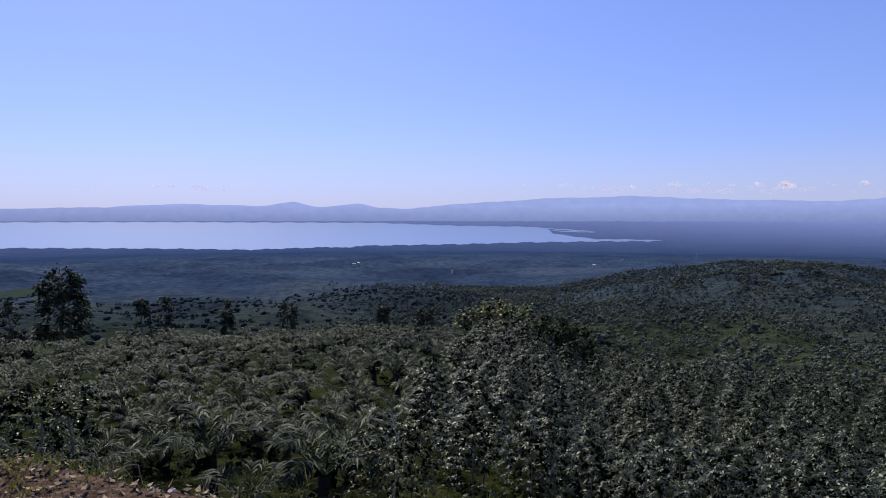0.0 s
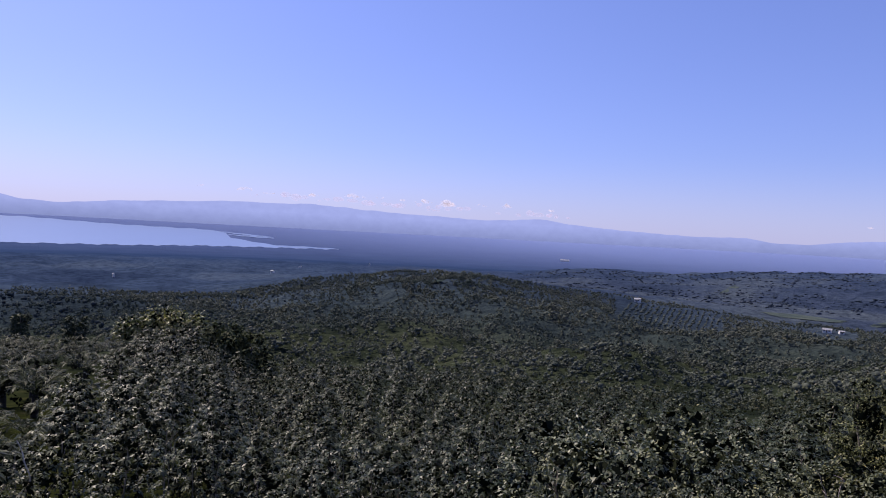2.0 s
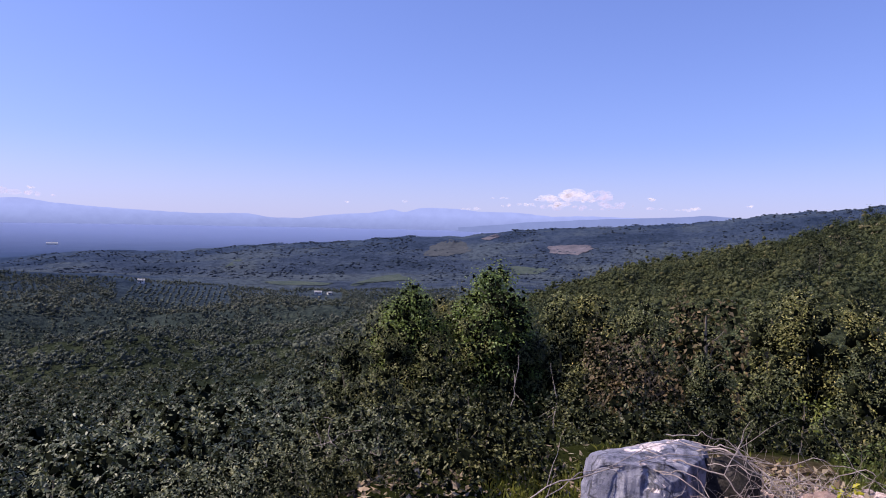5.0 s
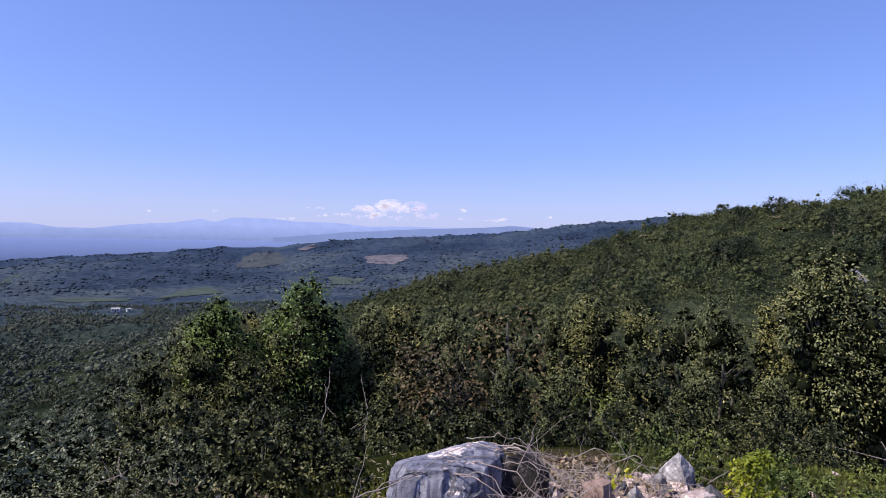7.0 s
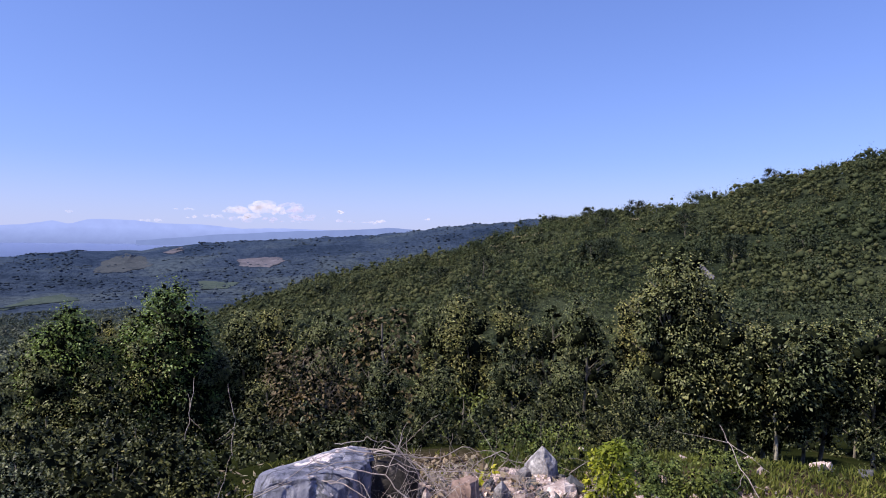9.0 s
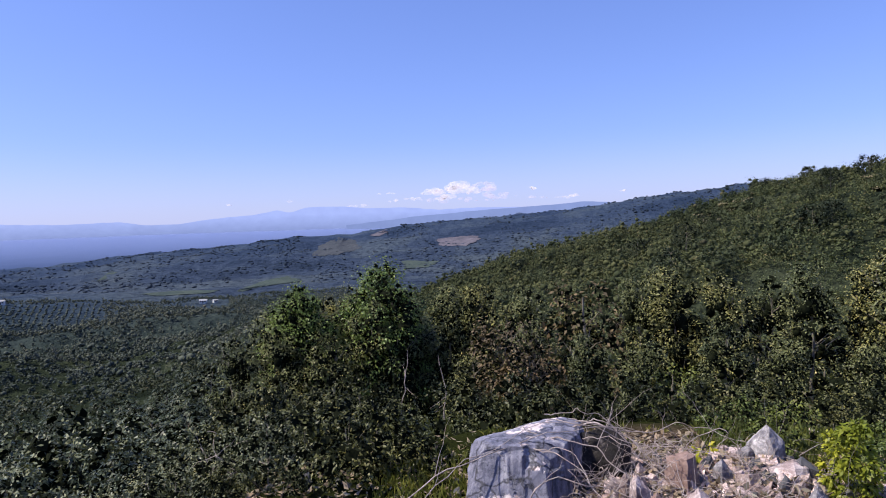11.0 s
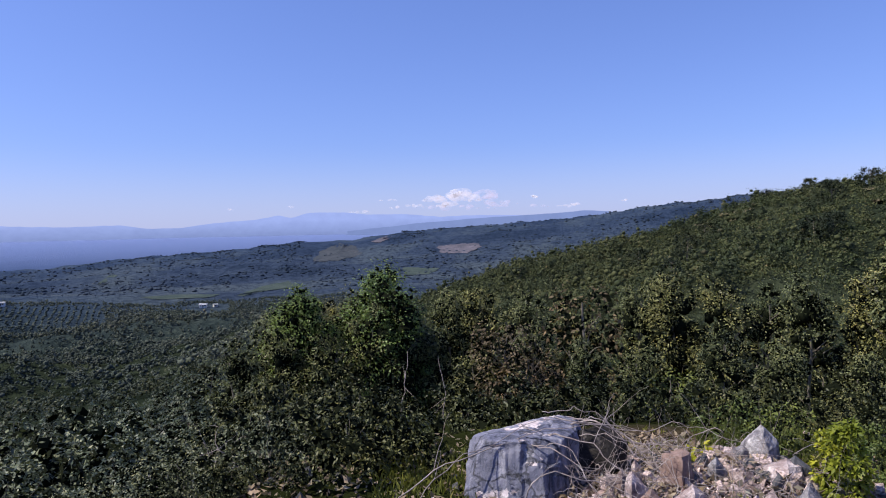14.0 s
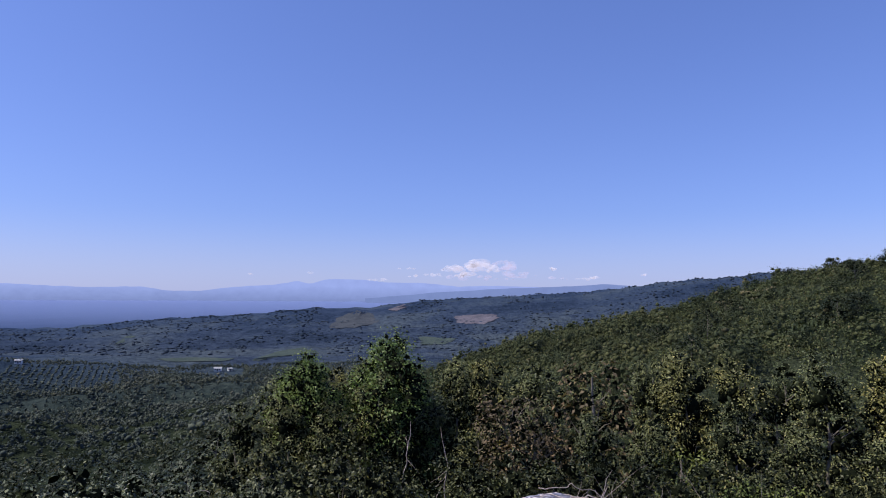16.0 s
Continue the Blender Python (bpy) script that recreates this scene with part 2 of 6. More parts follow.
def ground_material():
    """Gravelly earth on the lookout, scrubby soil on the slopes, woods and fields in the plain; air haze is painted in,
    bluer with distance.
    """
    m, n, l, b = material("ground")
    pos = n.new("ShaderNodeNewGeometry").outputs["Position"]
    ln = n.new("ShaderNodeVectorMath")
    ln.operation = "LENGTH"
    l.new(pos, ln.inputs[0])
    worn = None
    for centre, inner, outer in (((4.6, -0.6, 0.2), 0.9, 1.5), ((-3.2, 3.2, 0.0), 2.6, 3.9), ((4.45, -2.2, 0.0), 0.8, 1.5), ((0.0, 0.0, 0.0), 2.6, 3.6)):
        d = n.new("ShaderNodeVectorMath")
        d.operation = "DISTANCE"
        l.new(pos, d.inputs[0])
        d.inputs[1].default_value = centre
        mr = n.new("ShaderNodeMapRange")
        mr.inputs[1].default_value, mr.inputs[2].default_value = inner, outer
        l.new(d.outputs["Value"], mr.inputs[0])
        if worn is None:
            worn = mr.outputs[0]
        else:
            low = n.new("ShaderNodeMath")
            low.operation = "MINIMUM"
            l.new(worn, low.inputs[0])
            l.new(mr.outputs[0], low.inputs[1])
            worn = low.outputs[0]
    gravel = ramp(n, l, fbm(n, l, 13.0, 7.0, 0.75, pos), [(0.3, (0.024, 0.015, 0.011)), (0.5, (0.065, 0.043, 0.032)), (0.68, (0.17, 0.13, 0.1))])
    # scrub soil darkened to stand in for shade under the trees
    scrub = ramp(n, l, fbm(n, l, 1.1, 6.0, 0.7, pos), [(0.3, (0.008, 0.010, 0.004)), (0.55, (0.018, 0.022, 0.007)), (0.75, (0.05, 0.042, 0.02))])
    col = mixed(n, l, gravel, scrub, worn)
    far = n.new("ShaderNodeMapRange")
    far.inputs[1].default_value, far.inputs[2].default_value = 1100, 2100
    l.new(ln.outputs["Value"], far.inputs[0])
    # plain colour already shifted to the blue of the air before it
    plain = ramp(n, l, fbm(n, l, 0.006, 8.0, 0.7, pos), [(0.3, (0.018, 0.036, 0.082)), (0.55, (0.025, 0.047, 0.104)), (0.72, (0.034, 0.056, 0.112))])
    woody = n.new("ShaderNodeMapRange")
    woody.inputs[1].default_value, woody.inputs[2].default_value = 34, 60
    l.new(ln.outputs["Value"], woody.inputs[0])
    canopy = fbm(n, l, 0.1, 5.0, 0.66, pos)
    tufts = ramp(n, l, canopy, [(0.4, (0.62, 0.65, 0.68)), (0.5, (1.0, 1.0, 1.0)), (0.61, (1.25, 1.22, 1.16))])
    # floor colour kept dark in place of shadow between the crowns
    wood_floor = ramp(n, l, fbm(n, l, 0.012, 6.0, 0.65, pos), [(0.38, (0.015, 0.02, 0.013)), (0.52, (0.025, 0.032, 0.02)), (0.64, (0.036, 0.043, 0.026))])
    under = mixed(n, l, wood_floor, tufts, 1.0, "MULTIPLY")
    col = mixed(n, l, col, under, woody.outputs[0])
    # blue of the air mixed into the ground colour by distance
    haze_mix = n.new("ShaderNodeMapRange")
    haze_mix.inputs[1].default_value, haze_mix.inputs[2].default_value = 300, 800
    l.new(ln.outputs["Value"], haze_mix.inputs[0])
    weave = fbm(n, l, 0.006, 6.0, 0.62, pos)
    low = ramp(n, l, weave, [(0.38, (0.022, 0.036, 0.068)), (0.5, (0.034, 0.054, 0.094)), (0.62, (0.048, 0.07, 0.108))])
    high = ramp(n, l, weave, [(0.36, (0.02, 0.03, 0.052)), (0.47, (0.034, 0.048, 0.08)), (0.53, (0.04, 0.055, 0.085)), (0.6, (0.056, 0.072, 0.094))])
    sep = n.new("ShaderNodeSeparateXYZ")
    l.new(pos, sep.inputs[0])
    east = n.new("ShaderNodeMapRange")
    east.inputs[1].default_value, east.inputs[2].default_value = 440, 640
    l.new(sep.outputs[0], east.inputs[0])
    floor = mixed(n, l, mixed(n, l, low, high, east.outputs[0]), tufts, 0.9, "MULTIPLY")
    col = mixed(n, l, col, floor, haze_mix.outputs[0])
    # farthest plain fades into a painted haze colour
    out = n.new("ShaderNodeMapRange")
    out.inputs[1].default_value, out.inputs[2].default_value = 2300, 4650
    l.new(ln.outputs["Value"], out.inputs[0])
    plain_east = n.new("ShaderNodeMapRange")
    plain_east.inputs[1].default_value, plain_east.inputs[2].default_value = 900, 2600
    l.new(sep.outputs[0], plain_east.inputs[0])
    haze_tint = mixed(n, l, (0.11, 0.146, 0.287), (0.16, 0.208, 0.392), plain_east.outputs[0])
    plain = mixed(n, l, plain, haze_tint, out.outputs[0])
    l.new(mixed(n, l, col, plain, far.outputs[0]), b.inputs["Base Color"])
    b.inputs["Roughness"].default_value = 0.95
    b.inputs["Specular IOR Level"].default_value = 0.0
    bp = n.new("ShaderNodeBump")
    bp.inputs["Strength"].default_value, bp.inputs["Distance"].default_value = 0.6, 0.05
    l.new(fbm(n, l, 9.0, 6.0, 0.7, pos), bp.inputs["Height"])
    heave = n.new("ShaderNodeBump")
    heave.inputs["Distance"].default_value = 6.0
    soft = n.new("ShaderNodeMapRange")
    soft.inputs[1].default_value, soft.inputs[2].default_value = 40, 120
    l.new(ln.outputs["Value"], soft.inputs[0])
    l.new(soft.outputs[0], heave.inputs["Strength"])
    l.new(canopy, heave.inputs["Height"])
    l.new(bp.outputs[0], heave.inputs["Normal"])
    l.new(heave.outputs[0], b.inputs["Normal"])
    return m


# ---- the lie of the land ----
def smooth(a, b, x):
    t = np.clip((np.asarray(x, float) - a) / (b - a), 0, 1)
    return t * t * (3 - 2 * t)


def ripple(x, y, step, seed=0.0):
    """A cheap rolling relief between -1 and 1."""
    k = 2 * pi / step
    return (np.sin(k * (x * 0.83 + y * 0.55) + seed) + np.sin(k * 1.7 * (x * -0.4 + y * 0.9) + 2.1 * seed + 1) * 0.6
            + np.sin(k * 2.9 * (x * 0.95 - y * 0.3) + 3.3 * seed + 2) * 0.35) / 1.95


def crest(az, knots):
    return np.interp(az, knots[0::2], knots[1::2])


# crests as heading from north (degrees, clockwise) and height over eye level (degrees)
VALLEY_HILL = (-60, -7, 2, -7.4, 6, -6.5, 10, -5.8, 16, -4.6, 23, -3.6, 29, -3.35, 34, -4.1, 45, -5.05, 53, -5.8, 60, -6.4, 72, -7.5)
FAR_RANGE = (30, -3.6, 36, -2.75, 40, -2.4, 45, -2.5, 51, -1.85, 59, -1.4, 63, -0.9, 68, -0.85, 72.5, -0.3, 77, 0.05, 86, 0.5, 92, 1.25, 99, 1.95, 110, 2.4, 140, 2.5)
LOW_HILL = (-70, -4.0, -33, -4.15, -29, -4.5, -20, -4.7, -17, -5.3, -13, -6.5)
RIGHT_HILL = (66, -9.5, 74, -6.2, 81, -3.7, 87, -2.6, 93.5, -0.9, 98, 0.7, 101, 1.7, 105, 2.2, 109, 2.5, 113, 3.1, 117, 4.0, 120.5, 4.7, 124, 5.6, 132, 7.0, 160, 7.0)


def ground_z(x, y):
    x, y = np.asarray(x, float), np.asarray(y, float)
    r = np.hypot(x, y) + 1e-6
    az = np.degrees(np.arctan2(x, y))
    edge = np.interp(az, [-40, -33, -25, -18, -10, 0, 50, 58, 66, 76, 90, 110, 125], [6.4, 5.6, 4.7, 4.2, 3.95, 3.9, 3.9, 4.3, 4.8, 5.3, 5.8, 6.0, 6.2])
    rr = r
    r = np.where(rr < edge, rr * 4 / edge, np.where(rr < 14, 4 + (rr - edge) * 10 / (14 - edge), rr))
    slope_side = np.interp(r, [0, 4, 5, 8, 11, 14, 30, 65, 120, 250, 450, 700, 1000, 1500, 2500], [0, 0, -0.6, -2.2, -3.5, -4.6, -6.6, -10.0, -24, -46, -56, -69, -72, -83, -120])
    spur = np.interp(r, [0, 4, 5, 8, 11, 14, 20, 30, 50, 65, 95, 130, 250, 450, 700, 1000, 1500, 2500], [0, 0, -0.6, -2.3, -3.9, -5.5, -6.9, -8.7, -11.0, -12.6, -21, -33, -47, -56, -66, -72, -83, -120])
    right = np.interp(r, [0, 4, 7, 15, 25, 50, 100, 200, 450, 900, 1500, 2500], [0, 0, -0.6, -2.5, -4.2, -8, -16, -26, -52, -75, -83, -120])
    z = slope_side + (spur - slope_side) * smooth(6, 13, az)
    z = z + (right - z) * smooth(46, 66, az)
    r = rr
    back = -6 * smooth(8, 80, r)
    z = z + (back - z) * np.clip(smooth(128, 160, az) + smooth(-50, -80, az), 0, 1)
    # the plain, drawn in to the horizon
    lift = smooth(2300, 2700, r)
    far_el = -2.43 + (r - 2800) / 1700 * 2.08
    z = z * (1 - lift) + (EYE + r * np.tan(np.radians(np.minimum(far_el, -0.2)))) * lift
    # three hills
    for knots, at, inner, outer, side in ((VALLEY_HILL, 650, 230, 260, (2, 8, 60, 70)), (LOW_HILL, 900, 240, 200, (-80, -70, -17, -12)), (FAR_RANGE, 1500, 420, 420, (30, 37, 130, 150)), (RIGHT_HILL, 290, 150, 130, (68, 76, 150, 175))):
        top = EYE + at * np.tan(np.radians(crest(az, knots)))
        w = np.exp(-((r - at) / np.where(r < at, inner, outer)) ** 2) * smooth(side[0], side[1], az) * (1 - smooth(side[2], side[3], az)) * smooth(35, 130, r)
        base = z
        z = np.where(w > 0.001, base + np.maximum(top - base, 0) * w, base)
    swell = np.clip((r - 60) / 240, 0, 1) * (1 - smooth(1800, 2400, r))
    z = z + swell * 0.0035 * np.minimum(r, 1500) * ripple(x, y, 130 + 0.0 * r, 1.3)
    # spurs and hollows down the valley's wooded slopes
    folds = smooth(140, 260, r) * (1 - smooth(520, 620, r)) * smooth(4, 14, az) * (1 - smooth(58, 68, az))
    z = z + folds * (7.0 * ripple(x, y, 210, 0.7) + 2.5 * ripple(x, y, 70, 2.0))
    low = smooth(230, 420, r) * (1 - smooth(1100, 1700, r)) * (1 - smooth(-2, 8, az)) * smooth(-75, -60, az)
    z = z + low * (6.0 * ripple(x, y, 330, 1.9) + 2.0 * ripple(x, y, 120, 0.3))
    gullies = smooth(60, 120, r) * (1 - smooth(225, 275, r)) * smooth(74, 84, az) * (1 - smooth(130, 150, az))
    z = z + gullies * (2.6 * ripple(x, y, 105, 0.9) + 0.9 * ripple(x, y, 34, 2.6))
    # a heap of spoil beside the boulder
    heap = np.exp(-(((x - 4.55) / 0.62) ** 2 + ((y + 0.62) / 0.8) ** 2) ** 1.5)
    return z + 0.13 * heap + 0.05 * ripple(x, y, 2.3, 0.4) * smooth(1.5, 3, r)


def at(az, r, up=0.0):
    """A place on the ground by heading and distance."""
    x, y = r * sin(radians(az)), r * cos(radians(az))
    return Vector((x, y, float(ground_z(x, y)) + up))


# ---- mesh helpers ----
def raw_mesh(name, verts, faces):
    """A mesh from arrays; all faces have the same number of corners."""
    verts, faces = np.asarray(verts, np.float32), np.asarray(faces, np.int32)
    me = bpy.data.meshes.new(name)
    k = faces.shape[1]
    me.vertices.add(len(verts))
    me.vertices.foreach_set("co", verts.ravel())
    me.loops.add(faces.size)
    me.loops.foreach_set("vertex_index", faces.ravel())
    me.polygons.add(len(faces))
    me.polygons.foreach_set("loop_start", np.arange(0, faces.size, k, dtype=np.int32))
    me.update(calc_edges=True)
    return me


def part(name, data, mat, parent=None, label=""):
    """Links a bmesh or a mesh as one object under a thing or part."""
    if isinstance(data, bmesh.types.BMesh):
        me = bpy.data.meshes.new(name)
        data.to_mesh(me)
        data.free()
        data = me
    if mat is not None and not data.materials:
        data.materials.append(mat)
    ob = new(name, data)
    if parent is not None:
        ob.parent = parent
    return tagged(ob, label)


def shaded(ob):
    ob.data.polygons.foreach_set("use_smooth", np.ones(len(ob.data.polygons), bool))
    return ob


def unit(v):
    return v / (np.linalg.norm(v, axis=-1, keepdims=True) + 1e-9)


def leaf_quads(base, way, side, length, width, droop):
    """Folded pointed leaves, two triangles and a kink each: arrays of corners and quads."""
    n = len(base)
    L, W = length[:, None], width[:, None]
    mid = base + way * L * 0.45
    tip = base + way * L - np.array([0, 0, 1.0]) * (droop * length)[:, None]
    fold = np.cross(way, side)
    a, c = mid + side * W * 0.5 - fold * W * 0.12, mid - side * W * 0.5 - fold * W * 0.12
    verts = np.stack([base, a, tip, c], 1).reshape(-1, 3)
    return verts, np.arange(4 * n).reshape(n, 4)


def join(chunks):
    vs, fs, k = [], [], 0
    for v, f in chunks:
        vs.append(v)
        fs.append(f + k)
        k += len(v)
    return np.concatenate(vs), np.concatenate(fs)


def tube(points, radii, sides=6):
    """A tapered bent tube, as arrays of corners and quads."""
    p = np.asarray(points, float)
    rad = np.asarray(radii, float)
    d = unit(np.gradient(p, axis=0))
    ref = np.where(np.abs(d[:, 2:3]) > 0.9, np.array([[1.0, 0, 0]]), np.array([[0, 0, 1.0]]))
    u = unit(np.cross(d, ref))
    v = np.cross(d, u)
    a = np.arange(sides) * 2 * pi / sides
    ring = p[:, None] + rad[:, None, None] * (u[:, None] * np.cos(a)[None, :, None] + v[:, None] * np.sin(a)[None, :, None])
    n = len(p)
    i, j = np.meshgrid(np.arange(n - 1), np.arange(sides), indexing="ij")
    i, j = i.ravel(), j.ravel()
    k = (j + 1) % sides
    faces = np.stack([i * sides + j, i * sides + k, (i + 1) * sides + k, (i + 1) * sides + j], 1)
    return ring.reshape(-1, 3), faces


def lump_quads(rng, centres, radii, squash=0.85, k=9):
    """Ragged near-black mats, a few pieces round each centre, standing in for shade inside the foliage."""
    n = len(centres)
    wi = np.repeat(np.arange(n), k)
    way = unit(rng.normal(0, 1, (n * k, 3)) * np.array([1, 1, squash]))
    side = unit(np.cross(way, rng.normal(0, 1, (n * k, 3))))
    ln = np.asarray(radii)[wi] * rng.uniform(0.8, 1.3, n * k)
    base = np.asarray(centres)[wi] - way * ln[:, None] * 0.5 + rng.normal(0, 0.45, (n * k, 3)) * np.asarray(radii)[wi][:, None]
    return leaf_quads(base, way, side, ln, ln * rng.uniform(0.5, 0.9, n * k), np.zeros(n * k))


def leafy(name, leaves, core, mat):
    """One crown mesh: leaves, and near-black inner pieces that put shade into colour."""
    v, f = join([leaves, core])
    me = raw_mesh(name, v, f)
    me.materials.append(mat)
    me.materials.append(SHADE_CORE)
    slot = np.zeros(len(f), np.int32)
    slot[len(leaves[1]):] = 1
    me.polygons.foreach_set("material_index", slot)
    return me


def stem_arrays(rng, height, radius, bend, limbs, spread, low=0.3, sides=6):
    """A trunk with rising limbs. Returns arrays and the limbs' ends."""
    t = np.linspace(0, 1, 6)
    lean = rng.normal(0, bend, 2)
    trunk = np.stack([lean[0] * t ** 1.5 * height + rng.normal(0, 0.012, 6) * height, lean[1] * t ** 1.5 * height + rng.normal(0, 0.012, 6) * height, t * height], 1)
    trunk[0, :2] = 0
    chunks = [tube(trunk, radius * (1 - 0.75 * t), sides)]
    ends = []
    for _ in range(limbs):
        k = rng.uniform(low, 0.92)
        start = np.array([np.interp(k, t, trunk[:, c]) for c in range(3)])
        a = rng.uniform(0, 2 * pi)
        reach = spread * rng.uniform(0.5, 1.0) * (1.15 - 0.6 * k)
        s = np.linspace(0, 1, 4)[:, None]
        end = np.array([cos(a) * reach, sin(a) * reach, reach * rng.uniform(0.5, 1.1)])
        limb = start + end * s + np.array([0, 0, 0.12]) * height * 0.3 * s ** 2 + rng.normal(0, 0.02, (4, 3)) * s
        chunks.append(tube(limb, radius * 0.45 * (1 - 0.8 * s[:, 0]) * (1.1 - 0.5 * k), 4))
        ends.append(limb[-1])
    return join(chunks), np.array(ends + [trunk[-1]])


def whorl_crown(rng, height, width, whorls, leaflets, leaf):
    """A rubber sapling's crown: spaced umbrellas of drooping leaflets at the twig ends, near-black mats within for
    shade.
    """
    picked = []
    for _ in range(whorls):
        best, far = None, -1.0
        for _ in range(7):
            lv = 0.28 + 0.72 * rng.uniform() ** 0.8
            rc = width * 0.5 * math.sqrt(max(0.02, 1 - ((lv - 0.45) / 0.57) ** 2)) * (1 + 0.2 * sin(lv * 11)) * rng.uniform(0.8, 1.0)
            if lv > 0.86:
                rc *= math.sqrt(rng.uniform())
            t = rng.uniform(0, 2 * pi)
            q = np.array([cos(t) * rc, sin(t) * rc, lv * height])
            gap = min((float(np.sum((q - o) ** 2)) for o in picked), default=9.0)
            if gap > far:
                best, far = q, gap
        picked.append(best)
    c = np.array(picked)
    a = np.arctan2(c[:, 1], c[:, 0])
    out = unit(np.stack([np.cos(a) * 0.4, np.sin(a) * 0.4, 0.85 + 0 * a], 1) + rng.normal(0, 0.14, (whorls, 3)))
    ref = unit(np.cross(out, rng.normal(0, 1, (whorls, 3))))
    oth = np.cross(out, ref)
    n = whorls * leaflets
    wi = np.repeat(np.arange(whorls), leaflets)
    b = np.tile(np.arange(leaflets) * 2 * pi / leaflets, whorls) + rng.uniform(-0.25, 0.25, n)
    way = unit(np.cos(b)[:, None] * ref[wi] + np.sin(b)[:, None] * oth[wi] + out[wi] * rng.uniform(-0.1, 0.2, n)[:, None])
    side = unit(np.cross(out[wi], way))
    ln = leaf * rng.uniform(0.7, 1.2, n) * rng.uniform(0.85, 1.15, whorls)[wi]
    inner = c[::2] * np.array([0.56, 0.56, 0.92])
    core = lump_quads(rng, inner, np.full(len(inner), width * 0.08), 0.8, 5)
    return leaf_quads(c[wi] + way * 0.02, way, side, ln, ln * 0.42, rng.uniform(0.2, 0.5, n)), core


def clump_crown(rng, height, width, clumps, per, leaf, low=0.2, lumps=None, shape=0.45, lump=0.13, core=0.5, heart=0.0, taper=0.0):
    """A broad-leaved crown: sprays of leaves gathered in lumps with gaps between them."""
    if lumps is None:
        k = clumps
        level = low + (1 - low) * rng.uniform(0, 1, k) ** 0.85
        reach = width * 0.5 * np.sqrt(np.clip(1 - ((level - low - 0.38) / (1 - low)) ** 2 * 1.9, 0.05, 1)) * rng.uniform(0.2, 1.0, k) ** shape
        reach = reach * (1 - taper * ((level - low) / (1 - low)) ** 2)
        a = rng.uniform(0, 2 * pi, k)
        lumps = np.stack([np.cos(a) * reach, np.sin(a) * reach, level * height], 1)
    k = len(lumps)
    wi = np.repeat(np.arange(k), per)
    n = k * per
    size = rng.uniform(0.6, 1.35, k)[wi] * width * lump
    off = unit(rng.normal(0, 1, (n, 3))) * (rng.uniform(0.55, 1.08, n) * size)[:, None] * np.array([1, 1, 0.8])
    base = lumps[wi] + off
    centre = np.array([0, 0, height * 0.5])
    way = unit(unit(off) * 0.8 + unit(base - centre) * 0.5 + rng.normal(0, 0.45, (n, 3)) + np.array([0, 0, -0.1]))
    up = unit(unit(off) * 0.9 + np.array([0, 0, 0.55]) + rng.normal(0, 0.3, (n, 3)))
    side = unit(np.cross(up, way))
    way = unit(np.cross(side, up) * 0.8 + way * 0.4)
    ln = leaf * rng.uniform(0.65, 1.25, n)
    # near-black mats behind the leaves stand in for shade in the gaps
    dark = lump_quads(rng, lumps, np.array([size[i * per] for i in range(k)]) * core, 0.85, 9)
    # added hidden lumps that stop the sun shining through the crown
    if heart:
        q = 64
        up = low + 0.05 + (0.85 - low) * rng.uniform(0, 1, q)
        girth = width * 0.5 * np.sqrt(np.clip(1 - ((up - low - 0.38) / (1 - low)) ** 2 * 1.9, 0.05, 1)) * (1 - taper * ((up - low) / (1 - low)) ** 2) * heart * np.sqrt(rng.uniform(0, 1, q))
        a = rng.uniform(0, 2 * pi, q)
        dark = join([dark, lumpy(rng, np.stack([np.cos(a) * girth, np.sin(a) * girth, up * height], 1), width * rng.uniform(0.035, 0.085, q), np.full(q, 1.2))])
    return leaf_quads(base, way, side, ln, ln * 0.52, rng.uniform(0.0, 0.3, n)), dark


# ---- large structure: ground, lake, far mountains ----
def polar_sheet(name, radii, heads):
    r, a = np.meshgrid(radii, np.radians(heads), indexing="ij")
    x, y = r * np.sin(a), r * np.cos(a)
    z = ground_z(x, y)
    nr, na = r.shape
    i, j = np.meshgrid(np.arange(nr - 1), np.arange(na), indexing="ij")
    i, j = i.ravel(), j.ravel()
    k = (j + 1) % na
    faces = np.stack([i * na + j, (i + 1) * na + j, (i + 1) * na + k, i * na + k], 1)
    return raw_mesh(name, np.stack([x, y, z], -1).reshape(-1, 3), faces[:, ::-1])


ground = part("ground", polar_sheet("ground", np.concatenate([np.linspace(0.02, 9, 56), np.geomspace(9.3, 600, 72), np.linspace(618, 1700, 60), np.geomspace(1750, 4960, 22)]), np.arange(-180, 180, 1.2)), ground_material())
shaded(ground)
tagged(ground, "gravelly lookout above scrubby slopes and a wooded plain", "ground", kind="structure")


def plain_r(el):
    return 2800 + (np.asarray(el) + 2.43) / 2.08 * 1700


